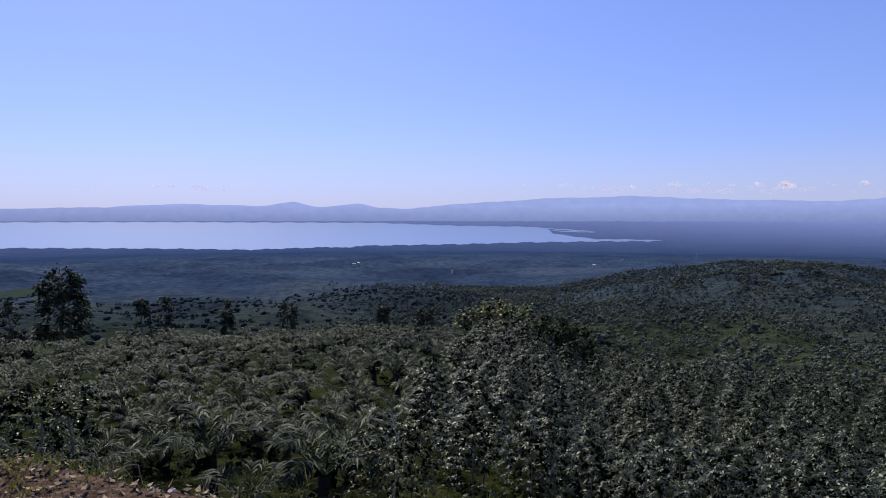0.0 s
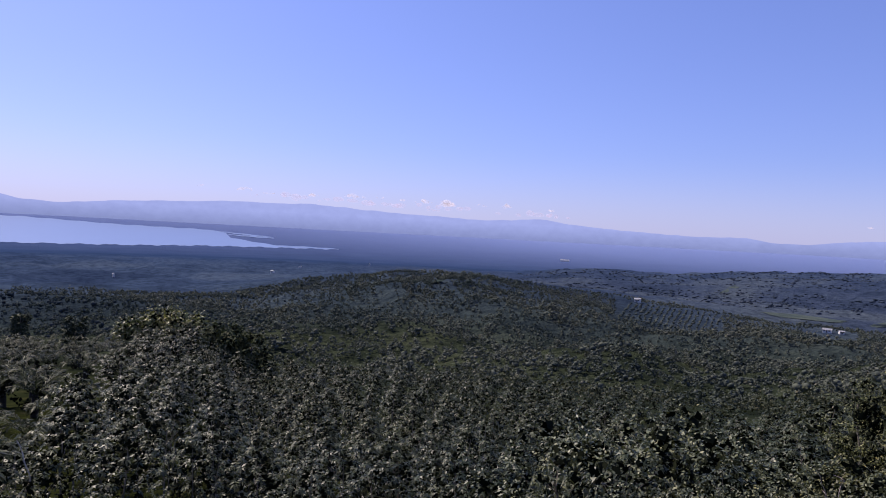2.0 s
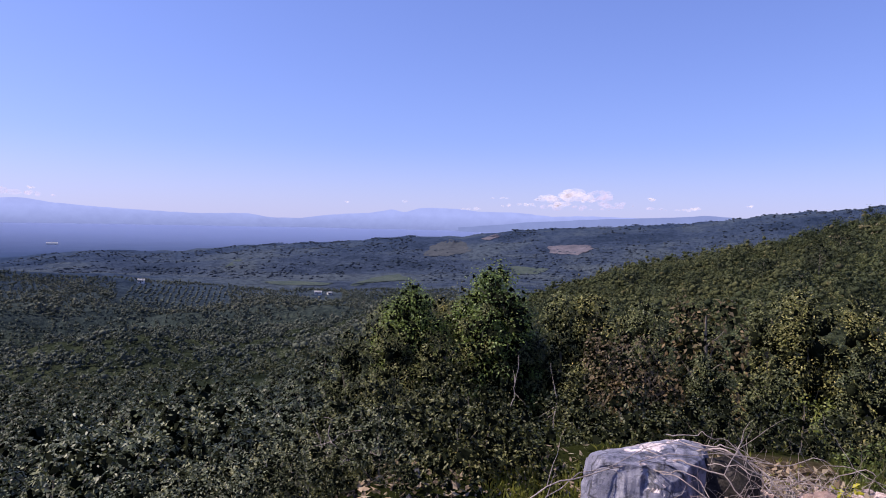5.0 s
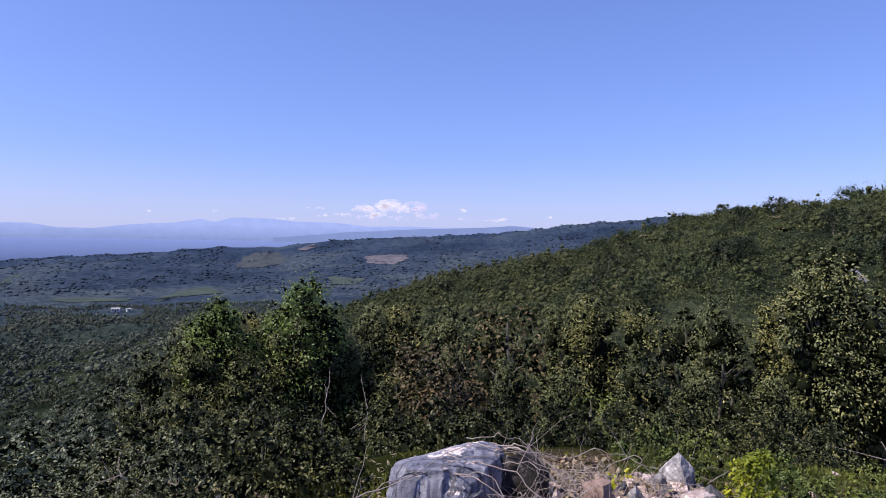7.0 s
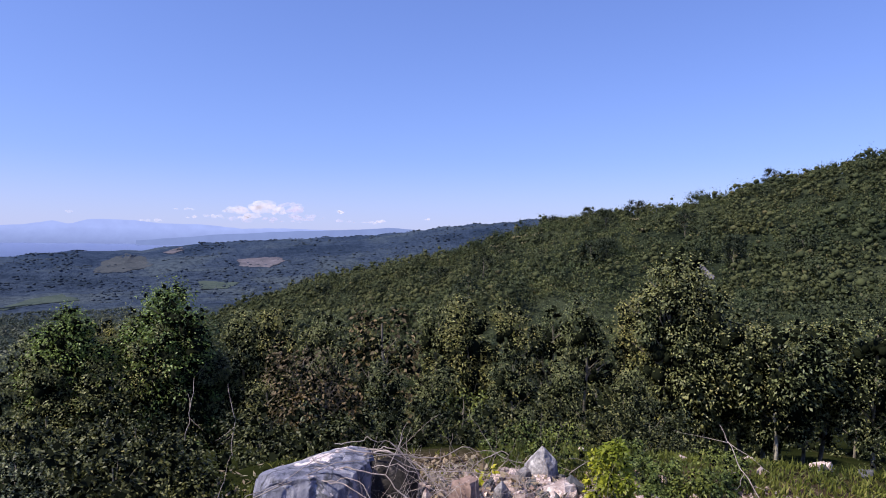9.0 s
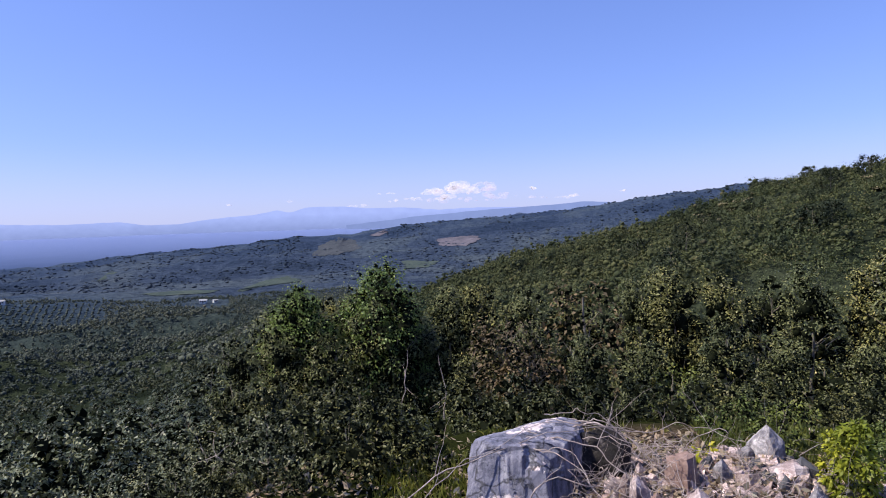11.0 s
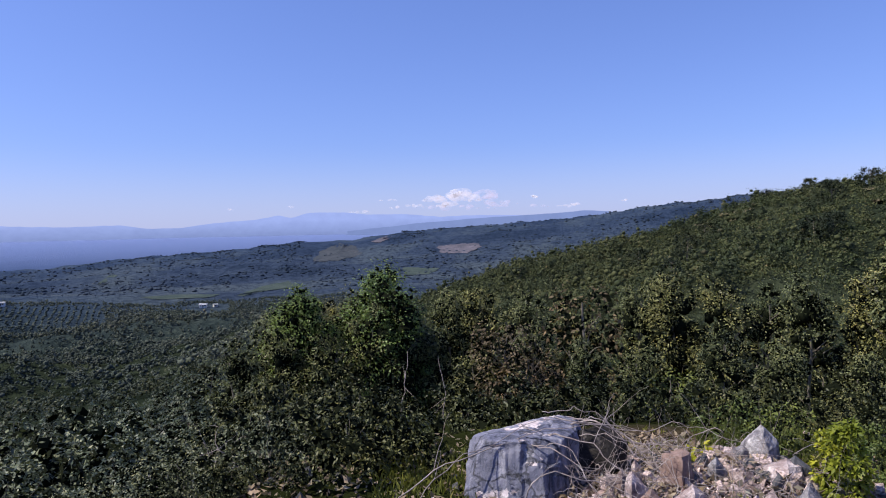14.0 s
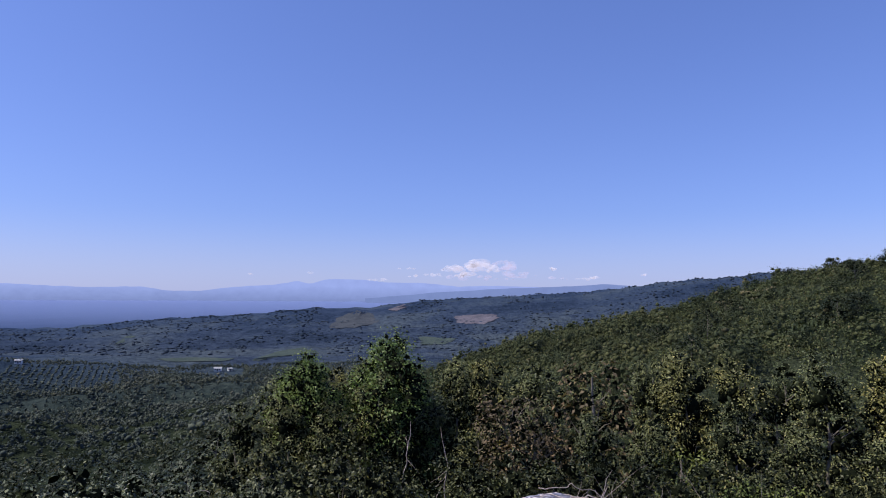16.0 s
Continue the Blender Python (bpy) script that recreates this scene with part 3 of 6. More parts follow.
def lake():
    heads = np.arange(-60, 17.6, 0.2)
    near = np.interp(heads, [-60, -33, -30.6, -22, -16, -9, -8.2, -7.9, -7.2, 1.7, 6.5, 11.8, 17.8], [-1.9, -2.14, -2.2, -2.41, -2.59, -2.42, -2.5, -2.52, -2.34, -2.22, -2.06, -1.96, -1.86])
    far = np.interp(heads, [-60, -22, -5.4, 0.8, 7.4, 8.8, 9.2, 11, 12.5, 13.5, 17.8], [-0.26, -0.33, -0.41, -0.65, -0.74, -0.9, -1.3, -1.55, -1.72, -1.80, -1.83])
    near = near + 0.03 * np.sin(heads * 2.9) + 0.02 * np.sin(heads * 7.7 + 1)
    far = np.maximum(far + 0.02 * np.sin(heads * 3.3), near + 0.012)
    s = np.linspace(0, 1, 14)[:, None]
    r = plain_r(near)[None] * (1 - s) + plain_r(far)[None] * s
    a = np.radians(heads)[None]
    x, y = r * np.sin(a), r * np.cos(a)
    z = ground_z(x, y) + 1.2
    nr, na = r.shape
    i, j = np.meshgrid(np.arange(nr - 1), np.arange(na - 1), indexing="ij")
    i, j = i.ravel(), j.ravel()
    faces = np.stack([i * na + j, i * na + j + 1, (i + 1) * na + j + 1, (i + 1) * na + j], 1)
    m, n, l, b = material("lake_water")
    b.inputs["Base Color"].default_value = (0.13, 0.19, 0.34, 1)
    b.inputs["Roughness"].default_value = 0.3
    b.inputs["IOR"].default_value = 1.33
    bp = n.new("ShaderNodeBump")
    bp.inputs["Strength"].default_value, bp.inputs["Distance"].default_value = 0.1, 1.0
    l.new(fbm(n, l, 0.05, 5.0, 0.6), bp.inputs["Height"])
    l.new(bp.outputs[0], b.inputs["Normal"])
    ob = part("water", raw_mesh("water", np.stack([x, y, z], -1).reshape(-1, 3), faces), m)
    shaded(ob)
    # spits of water between the mudflats at its end
    return tagged(ob, "calm pale blue lake beyond the wooded plain", "lake", kind="structure")


lake()


def inlet(h0, h1, el0, el1):
    """A thin arm of the lake."""
    heads = np.linspace(h0, h1, 24)
    s = np.linspace(0, 1, 24)
    mid = el0 + (el1 - el0) * s + 0.012 * np.sin(s * 17)
    half = 0.045 * np.sin(pi * np.clip(s, 0.03, 0.97)) ** 0.5
    rows = []
    for e in (mid - half, mid + half):
        r = plain_r(e)
        x, y = r * np.sin(np.radians(heads)), r * np.cos(np.radians(heads))
        rows.append(np.stack([x, y, ground_z(x, y) + 1.5], 1))
    i = np.arange(23)
    faces = np.stack([i, i + 1, 24 + i + 1, 24 + i], 1)
    tagged(part("water", raw_mesh("inlet", np.concatenate(rows), faces), bpy.data.materials["lake_water"]), "narrow bright arm of the lake between mudflats", "lake", kind="structure")


inlet(8.4, 12.6, -0.86, -1.14)
inlet(9.0, 12.6, -1.06, -1.2)
inlet(12.8, 17.9, -1.78, -1.83)


def mountain_range(name, skyline, r0, r1, foot, mat, label, step=0.2, rough=0.04, seed=0.0):
    """A far range: a ridge in depth, its skyline given by heading and height."""
    heads = np.arange(skyline[0], skyline[-2] + 0.01, step)
    top = crest(heads, skyline)
    top = np.convolve(np.pad(top, 2, mode="edge"), [0.1, 0.2, 0.4, 0.2, 0.1], "valid")
    top = top + rough * np.convolve(np.random.default_rng(77).normal(0, 1, len(heads) + 4), [0.15, 0.2, 0.3, 0.2, 0.15], "valid")
    s = np.linspace(0, 1, 9)
    rows = []
    for k in s:
        el = foot + (top - foot) * k
        r = r0 + (r1 - r0) * k + 25 * np.sin(heads * 3 + k * 5) * (1 - k)
        rows.append(np.stack([r * np.sin(np.radians(heads)), r * np.cos(np.radians(heads)), EYE + r * np.tan(np.radians(el))], 1))
    na = len(heads)
    i, j = np.meshgrid(np.arange(8), np.arange(na - 1), indexing="ij")
    i, j = i.ravel(), j.ravel()
    faces = np.stack([i * na + j, i * na + j + 1, (i + 1) * na + j + 1, (i + 1) * na + j], 1)
    ob = part(name, raw_mesh(name, np.concatenate(rows), faces), mat)
    shaded(ob)
    return tagged(ob, label, "mountains", kind="structure")


SKYLINE = (-60, 0.6, -33, 0.65, -27, 0.83, -21, 1.13, -14.6, 0.99, -12.4, 1.4, -10.5, 0.86, -7.1, 1.24, -5.4, 0.87, -3, 0.78, 0.8, 1.16, 8.3, 1.62, 15.5, 1.8,
           22.5, 1.45, 30, 1.23, 34.6, 1.57, 38, 1.15, 42, 0.95, 47, 0.74, 50.4, 0.84, 52.9, 0.52, 55, 0.58, 57.6, 0.88, 60.6, 1.08, 62.4, 1.42, 63.4, 1.16, 64.9, 1.6, 67.2, 1.62, 69.9, 1.34, 72.7, 1.33, 75.6, 1.07, 80, 1.1, 90, 0.9, 105, 0.6)
# haze painted as glow, darker at the foot and paler above
HAZE = glow_material("far_mountain_haze", (0.138, 0.184, 0.365), (0.335, 0.415, 0.79), -92, 85)
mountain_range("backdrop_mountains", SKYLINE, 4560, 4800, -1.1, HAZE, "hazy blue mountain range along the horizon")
HAZE_NEAR = glow_material("near_ridge_haze", (0.19, 0.25, 0.49), (0.215, 0.28, 0.55), -60, 95)
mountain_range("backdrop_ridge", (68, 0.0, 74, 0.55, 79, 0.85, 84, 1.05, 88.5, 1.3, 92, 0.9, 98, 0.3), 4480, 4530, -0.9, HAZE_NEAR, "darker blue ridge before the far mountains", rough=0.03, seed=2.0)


# ---- clouds ----
def cloud_material(name, glow, strength, thick):
    m, n, l, b = material(name)
    b.inputs["Base Color"].default_value = (0.2, 0.19, 0.21, 1)
    b.inputs["Roughness"].default_value = 1.0
    b.inputs["Specular IOR Level"].default_value = 0.0
    b.inputs["Emission Color"].default_value = (*glow, 1)
    b.inputs["Emission Strength"].default_value = strength
    tr = n.new("ShaderNodeBsdfTransparent")
    mix = n.new("ShaderNodeMixShader")
    l.new(ramp(n, l, fbm(n, l, 0.022, 5.0, 0.6), [(0.3, (0.0, 0.0, 0.0)), (0.72, (thick, thick, thick))]), mix.inputs[0])
    l.new(tr.outputs[0], mix.inputs[1])
    l.new(b.outputs[0], mix.inputs[2])
    l.new(mix.outputs[0], n["Material Output"].inputs[0])
    return m


# clouds emit their own brightness in place of sunlight on them
CLOUD = cloud_material("cloud", (0.84, 0.78, 0.94), 0.76, 0.4)
VEIL = cloud_material("cloud_veil", (0.74, 0.66, 0.9), 0.78, 0.34)
crng = np.random.default_rng(11)


def cloud(az, el, wide, high, puffs, mat=None, label="small white cumulus cloud low over the mountains"):
    """A bank of small cumulus puffs with a flat base, sizes in degrees."""
    bm = bmesh.new()
    r = 4860
    for _ in range(puffs if puffs < 15 else 10):
        u = crng.uniform(-1, 1)
        size = high * crng.uniform(0.34, 0.62) * (1.15 - abs(u))
        a = az + u * wide * 0.5
        e = el + crng.uniform(0, 1) * high * (1 - abs(u)) * 0.7
        p = Vector((r * sin(radians(a)), r * cos(radians(a)), EYE + r * tan(radians(e))))
        s = r * radians(size)
        m = Matrix.Translation(p) @ Matrix.Rotation(-radians(a), 4, "Z") @ Matrix.Diagonal((s * crng.uniform(1.0, 2.0), s * 0.8, s * 0.7, 1))
        bmesh.ops.create_icosphere(bm, subdivisions=2, radius=1.0, matrix=m)
    for v in bm.verts:
        v.co += noise.noise_vector(v.co * 0.05) * 9 + noise.noise_vector(v.co * 0.15) * 4
    ob = part("cloud", bm, mat or CLOUD)
    shaded(ob)
    return tagged(ob, label, "cloud", "clouds along the horizon", "structure")


for c in ((-22.5, 2.5, 1.6, 0.3, 8), (-17.4, 2.5, 1.2, 0.25, 7), (-15.9, 2.7, 0.9, 0.3, 6), (-27, 2.1, 3, 0.3, 7), (6.9, 2.75, 0.9, 0.2, 5), (10.2, 2.65, 1.5, 0.3, 8), (12, 2.45, 1.0, 0.25, 6),
          (15.5, 2.5, 1.6, 0.2, 6), (19, 2.6, 1.9, 0.35, 10), (21.1, 2.65, 0.7, 0.25, 5), (23, 2.55, 0.6, 0.25, 5), (24.8, 2.5, 1.6, 0.3, 8), (26.7, 2.3, 1.6, 0.6, 14), (29.5, 2.4, 1.2, 0.2, 5), (31.7, 2.45, 1.1, 0.25, 6),
          (35.5, 2.3, 0.8, 0.2, 4), (58.6, 1.9, 0.6, 0.2, 4), (63.5, 2.1, 0.7, 0.2, 4), (77.4, 2.6, 1.9, 1.2, 12), (75.4, 2.4, 2.2, 0.6, 12), (73.2, 1.9, 3.4, 0.4, 12), (78.8, 2.3, 1.4, 0.6, 9), (76.6, 1.9, 2.6, 0.5, 10), (71.4, 2.5, 2.1, 0.22, 9), (69.2, 1.5, 2.4, 0.35, 8), (83.7, 2.5, 0.7, 0.3, 5),
          (87, 1.7, 3.0, 0.3, 8), (91, 2.0, 1.0, 0.25, 4)):
    cloud(*c)
for az, el, wide in ((14, 2.25, 7), (19, 2.1, 8), (24, 2.0, 8), (29, 1.85, 8), (34, 1.75, 7), (76, 1.7, 9), (80.2, 2.5, 3.6), (80.6, 2.0, 3.8), (79.6, 2.9, 2.4), (82, 1.7, 6), (-21, 2.2, 9)):
    cloud(az, el, wide, 0.55, 8, VEIL, "faint pinkish cloud bank low over the mountains")


# ---- woods on the hills (one mass each) ----
def lumpy(rng, centres, radii, squash):
    """Uneven rounded lumps of foliage, twelve faces each."""
    corner = [(i, j, k) for i in (-1, 1) for j in (-1, 1) for k in (-1, 1)]
    tips = [(2, 0, 0), (-2, 0, 0), (0, 2, 0), (0, -2, 0), (0, 0, 2), (0, 0, -2)]
    pts = np.array(corner + tips, float)
    quads = []
    for p in range(6):
        for q in range(p + 1, 6):
            if abs(np.dot(pts[8 + p], pts[8 + q])) < 1:
                mid = (pts[8 + p] + pts[8 + q]) / 2
                c = [i for i in range(8) if np.dot(pts[i], mid) > 1.9]
                f = [8 + p, c[0], 8 + q, c[1]]
                if np.dot(np.cross(pts[f[1]] - pts[f[0]], pts[f[2]] - pts[f[0]]), mid) < 0:
                    f = f[::-1]
                quads.append(f)
    ball = unit(pts)
    n = len(centres)
    v = ball[None] * rng.uniform(0.78, 1.16, (n, 14, 1)) * np.stack([radii, radii, radii * squash], 1)[:, None] + centres[:, None]
    return v.reshape(-1, 3), (np.arange(n)[:, None, None] * 14 + np.array(quads)[None]).reshape(-1, 4)


def forest(name, spots, sizes, lumps, quads, leaf, mat, label, seed, stretch=1.0, trunks=True, body=1.0):
    """Many crowns in one mesh: each a heap of foliage lumps fringed with leaf sprays, on a short trunk."""
    rng = np.random.default_rng(seed)
    n = len(spots)
    tall = rng.uniform(0.75, 1.4, n) * stretch
    wi = np.repeat(np.arange(n), lumps)
    m = n * lumps
    s = sizes[wi]
    if lumps > 1:
        d = unit(rng.normal(0, 1, (m, 3)) + np.array([0, 0, 0.3])) * rng.uniform(0.35, 1.0, (m, 1))
        rad = s * rng.uniform(0.55, 1.0, m) * 0.24 * (6 / lumps) ** 0.3
        c = spots[wi] + d * (s * 0.4)[:, None] * np.stack([np.ones(m), np.ones(m), tall[wi] * 0.85], 1) + np.stack([0 * s, 0 * s, s * 0.26 * tall[wi]], 1)
    else:
        rad = s * rng.uniform(0.42, 0.55, m)
        c = spots[wi] + np.stack([0 * s, 0 * s, rad * 0.5 * tall], 1)
    chunks = []
    if body:
        chunks.append(lumpy(rng, c, rad * body, (tall[wi] * 0.9) if lumps == 1 else np.full(m, 0.85)))
    if quads:
        li = np.repeat(np.arange(m), quads)
        k = len(li)
        d = unit(rng.normal(0, 1, (k, 3)) + np.array([0, 0, 0.4]))
        up = unit(d + np.array([0, 0, 0.2]) + rng.normal(0, 0.25, (k, 3)))
        way = unit(np.cross(up, rng.normal(0, 1, (k, 3))))
        ln = leaf * rng.uniform(0.6, 1.4, k)
        base = c[li] + d * (rad[li] * rng.uniform(body * 0.95, 1.6, k))[:, None]
        chunks.append(leaf_quads(base - way * ln[:, None] * 0.5, way, np.cross(up, way), ln, ln * 0.7, rng.uniform(-0.1, 0.3, k)))
    me = None
    if trunks:
        a = np.arange(4) * pi / 2
        ring = np.stack([np.cos(a), np.sin(a), 0 * a], 1)
        lo = spots[:, None] + ring[None] * (sizes * 0.045)[:, None, None] - np.array([0, 0, 0.4])
        hi = spots[:, None] + ring[None] * (sizes * 0.025)[:, None, None] + np.array([0, 0, 1.0]) * (sizes * 0.6)[:, None, None]
        v = np.concatenate([lo, hi], 1).reshape(-1, 3)
        k = np.arange(n)[:, None] * 8
        f = np.concatenate([k + np.array([j, (j + 1) % 4, 4 + (j + 1) % 4, 4 + j]) for j in range(4)])
        me = leafy(name, join(chunks), (v, f), mat)
    else:
        me = raw_mesh(name, *join(chunks))
    me.polygons.foreach_set("use_smooth", np.ones(len(me.polygons), bool))
    return tagged(part(name, me, mat), label, "woods", kind="stuff")


def scatter(seed, a0, a1, r0, r1, spacing, keep=None):
    """Uneven spots over a sector of ground, as arrays of places."""
    rng = np.random.default_rng(seed)
    n = int(radians(a1 - a0) * 0.5 * (r1 * r1 - r0 * r0) / spacing ** 2)
    az = rng.uniform(a0, a1, n)
    r = np.sqrt(rng.uniform(r0 * r0, r1 * r1, n))
    if keep is not None:
        ok = keep(az, r, rng)
        az, r = az[ok], r[ok]
    x, y = r * np.sin(np.radians(az)), r * np.cos(np.radians(az))
    return np.stack([x, y, ground_z(x, y)], 1), az, r


def spread(az, r):
    return r * np.sin(np.radians(az)), r * np.cos(np.radians(az))


def in_view(az, r, rng):
    """Open glades, orchard and fields are left clear."""
    orchard = (az > 41) & (az < 49.2) & (r > 470) & (r < 660)
    x, y = spread(az, r)
    glade = (ripple(x, y, 150, 4.0) + 0.4 * ripple(x, y, 40, 1.0) > 0.86) & (rng.uniform(0, 1, len(az)) < 0.9)
    yard = (np.abs(az - 56.6) < 1.7) & (r > 540) & (r < 640)
    thin = rng.uniform(0, 1, len(az)) > smooth(-12, 6, az)
    return ~orchard & ~glade & ~thin & ~yard


def range_clear(az, r, rng):
    """Woods of the far range stand in belts, with fields between them."""
    x, y = spread(az, r)
    belts = ripple(x, y, 340, 2.4) + 0.5 * ripple(x, y, 110, 0.8) + 0.9 * smooth(1380, 1480, r) > rng.uniform(-0.9, 0.3, len(az))
    bare = ((az > 75.0) & (az < 79.6) & (r > 1290) & (r < 1420)) | ((az > 64.4) & (az < 71.4) & (r > 1270) & (r < 1495)) | ((az > 58.5) & (az < 65) & (r > 840) & (r < 1010))
    return belts & ~bare


def wooded(x, y, az, r):
    """Where the hillside carries trees rather than brush."""
    return (smooth(98, 90, az) * smooth(105, 150, r) + 0.9 * smooth(112, 119, az) * smooth(90, 140, r) + 0.6 * ripple(x, y, 64, 3.1) + 0.45 * ripple(x, y, 23, 0.6))


def hill_trees(az, r, rng):
    x, y = spread(az, r)
    return wooded(x, y, az, r) > rng.uniform(0.0, 0.7, len(az))


def hill_brush(az, r, rng):
    """Brush closes the ground between the trees, thinner on the dry bank below the crest."""
    x, y = spread(az, r)
    bank = (az > 96) & (az < 113) & (r > 238) & (r < 284) & (ripple(x, y, 17, 1.4) > 0.1)
    return (wooded(x, y, az, r) < 0.95) & ~(bank & (rng.uniform(0, 1, len(az)) < 0.8))


frng = np.random.default_rng(5)


def sizes(n, small, span, power=1.8):
    return small + span * frng.uniform(0, 1, n) ** power


def stands(spots, step, seed, low=0.6, high=1.35):
    """Crown sizes that change from stand to stand."""
    k = 0.5 + 0.5 * ripple(spots[:, 0], spots[:, 1], step, seed)
    return low + (high - low) * k ** 1.5


spots, _, _ = scatter(28, 8, 66, 44, 112, 2.5)
forest("slope_scrub", spots, sizes(len(spots), 1.5, 2.2), 5, 11, 0.24, SCRUB, "olive-green scrub on the slope below the saplings", 19, trunks=False, body=0.0)
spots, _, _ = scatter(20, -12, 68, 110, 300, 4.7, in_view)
forest("valley_woods_near", spots, sizes(len(spots), 3.4, 3.4) * stands(spots, 90, 0.4), 4, 9, 0.6, HAZED_HILL_WOODS, "dense green woods on the near side of the valley", 9, trunks=False, body=0.5)
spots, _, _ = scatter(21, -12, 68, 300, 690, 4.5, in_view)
forest("valley_woods", spots, sizes(len(spots), 2.8, 3.2, 2.2) * stands(spots, 120, 2.4, 0.65, 1.35), 2, 9, 0.95, HAZED_HILL_WOODS, "dense green woods over the rounded valley hill", 1, stretch=0.9, trunks=False, body=0.5)
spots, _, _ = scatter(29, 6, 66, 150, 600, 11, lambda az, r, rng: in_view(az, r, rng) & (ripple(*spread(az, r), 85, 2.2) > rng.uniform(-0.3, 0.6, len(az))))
forest("valley_trees", spots, sizes(len(spots), 5.0, 4.0), 5, 11, 0.8, HAZED_HILL_WOODS, "taller round trees standing out of the valley woods", 15, trunks=False, body=0.6)
spots, _, _ = scatter(26, 64, 134, 34, 130, 1.95)
forest("hillside_brush_near", spots, sizes(len(spots), 1.6, 3.0, 2.2), 5, 15, 0.24, BRUSH, "close green brush at the hill's foot", 12, trunks=False, body=0.0)
spots, _, _ = scatter(22, 64, 134, 128, 306, 2.6, hill_brush)
forest("hillside_brush", spots, sizes(len(spots), 1.6, 3.4, 2.4), 4, 12, 0.44, BRUSH, "close green brush climbing the hillside", 2, trunks=False, body=0.0)
spots, _, _ = scatter(27, 66, 134, 118, 312, 3.4, hill_trees)
forest("hillside_woods", spots, sizes(len(spots), 3.2, 5.0, 1.6), 4, 17, 0.42, WOODS, "mixed dark green trees in the folds of the hillside", 14, trunks=False, body=0.46)
spots, _, _ = scatter(31, 70, 134, 75, 262, 9.5, lambda az, r, rng: ripple(*spread(az, r), 48, 1.2) + 0.5 * smooth(100, 84, az) > rng.uniform(-0.3, 0.8, len(az)))
forest("hillside_trees", spots, sizes(len(spots), 6.0, 5.0), 8, 64, 0.44, WOODS, "taller dark round trees standing out of the hillside brush", 16, trunks=False, body=0.3)
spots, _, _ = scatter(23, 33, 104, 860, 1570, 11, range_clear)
forest("range_woods", spots, sizes(len(spots), 2.6, 4.4, 2.0), 1, 0, 4.2, HAZED_FAR_WOODS, "dark woods on the far range, tinted blue with painted haze", 3, stretch=0.4, trunks=False)
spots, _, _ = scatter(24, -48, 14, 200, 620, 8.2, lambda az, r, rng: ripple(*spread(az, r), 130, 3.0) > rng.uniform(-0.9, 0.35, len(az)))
forest("lowland_woods", spots, sizes(len(spots), 2.4, 3.6, 2.0), 2, 3, 0.9, HAZED_LOW_WOODS, "broken woods in the low valley", 4, stretch=0.45, trunks=False)


# ---- young rubber trees on the slope ----
def tree_kind(name, trunk_mesh, bark, crown_mesh, leaf, label, category, group):
    root = new(name)
    root.empty_display_size = 0.2
    part("trunk", trunk_mesh, bark, root)
    part("crown", crown_mesh, leaf, root)
    return tagged(root, label, category, group)


def plant(kinds, p, turn, scale, sz=None):
    k = kinds
    m = Matrix.LocRotScale(p, Euler((0, 0, turn)), (scale, scale, sz or scale))
    ob = copy_thing(k, Matrix.Identity(4))
    ob.matrix_basis = m
    return ob


def drop_first(kinds):
    for k in kinds:
        for ob in (*k.children, k):
            bpy.data.objects.remove(ob)


rng = np.random.default_rng(7)
rubber = []
for v in range(6):
    (tv, tf), _ = stem_arrays(rng, 2.4, 0.026, 0.03, 6, 0.5)
    crown = leafy("rubber_crown", *whorl_crown(rng, 2.65, 1.5, 92, 7, 0.092), RUBBER)
    rubber.append(tree_kind("rubber_tree", raw_mesh("rubber_trunk", tv, tf), BARK, crown, RUBBER, "young rubber tree with glossy drooping leaf whorls", "tree", "young rubber trees on the slope"))

far_saplings = []
placed = []
cells = collections.defaultdict(list)
tries = np.random.default_rng(31)
for _ in range(26000):
    az = tries.uniform(-40, 59)
    edge = np.interp(az, [-40, 5, 10, 16, 40, 50, 59], [84, 74, 58, 58, 50, 42, 30])
    r = math.sqrt(tries.uniform(7.0 ** 2, edge ** 2))
    if r < np.interp(az, [-40, -20, 0, 30, 45, 59], [14, 13, 12.5, 13, 14.5, 16]):
        continue
    x, y = r * sin(radians(az)), r * cos(radians(az))
    palmy = az + tries.uniform(-2.5, 2.5) < np.interp(r, [12, 18, 30, 60], [-9, -2, 3, 6])
    gap = (1.75 if palmy else 1.0) + (0.012 if palmy else 0.008) * r
    i, j = int(x // 2), int(y // 2)
    if any((x - q[0]) ** 2 + (y - q[1]) ** 2 < gap * gap for u in (-1, 0, 1) for w in (-1, 0, 1) for q in cells[i + u, j + w]):
        continue
    cells[i, j].append((x, y))
    placed.append((x, y, az, r, palmy))
palms_at, saplings_at = [], []
for x, y, az, r, palmy in placed:
    (palms_at if palmy else saplings_at).append((x, y, az, r))
saplings_at.sort(key=lambda q: q[3])
for n, (x, y, az, r) in enumerate(saplings_at):
    s = tries.uniform(0.75, 1.15)
    if n < 280:
        plant(rubber[n % 6], Vector((x, y, float(ground_z(x, y)) - 0.05)), tries.uniform(0, 6.28), s)
    else:
        far_saplings.append((x, y, s))
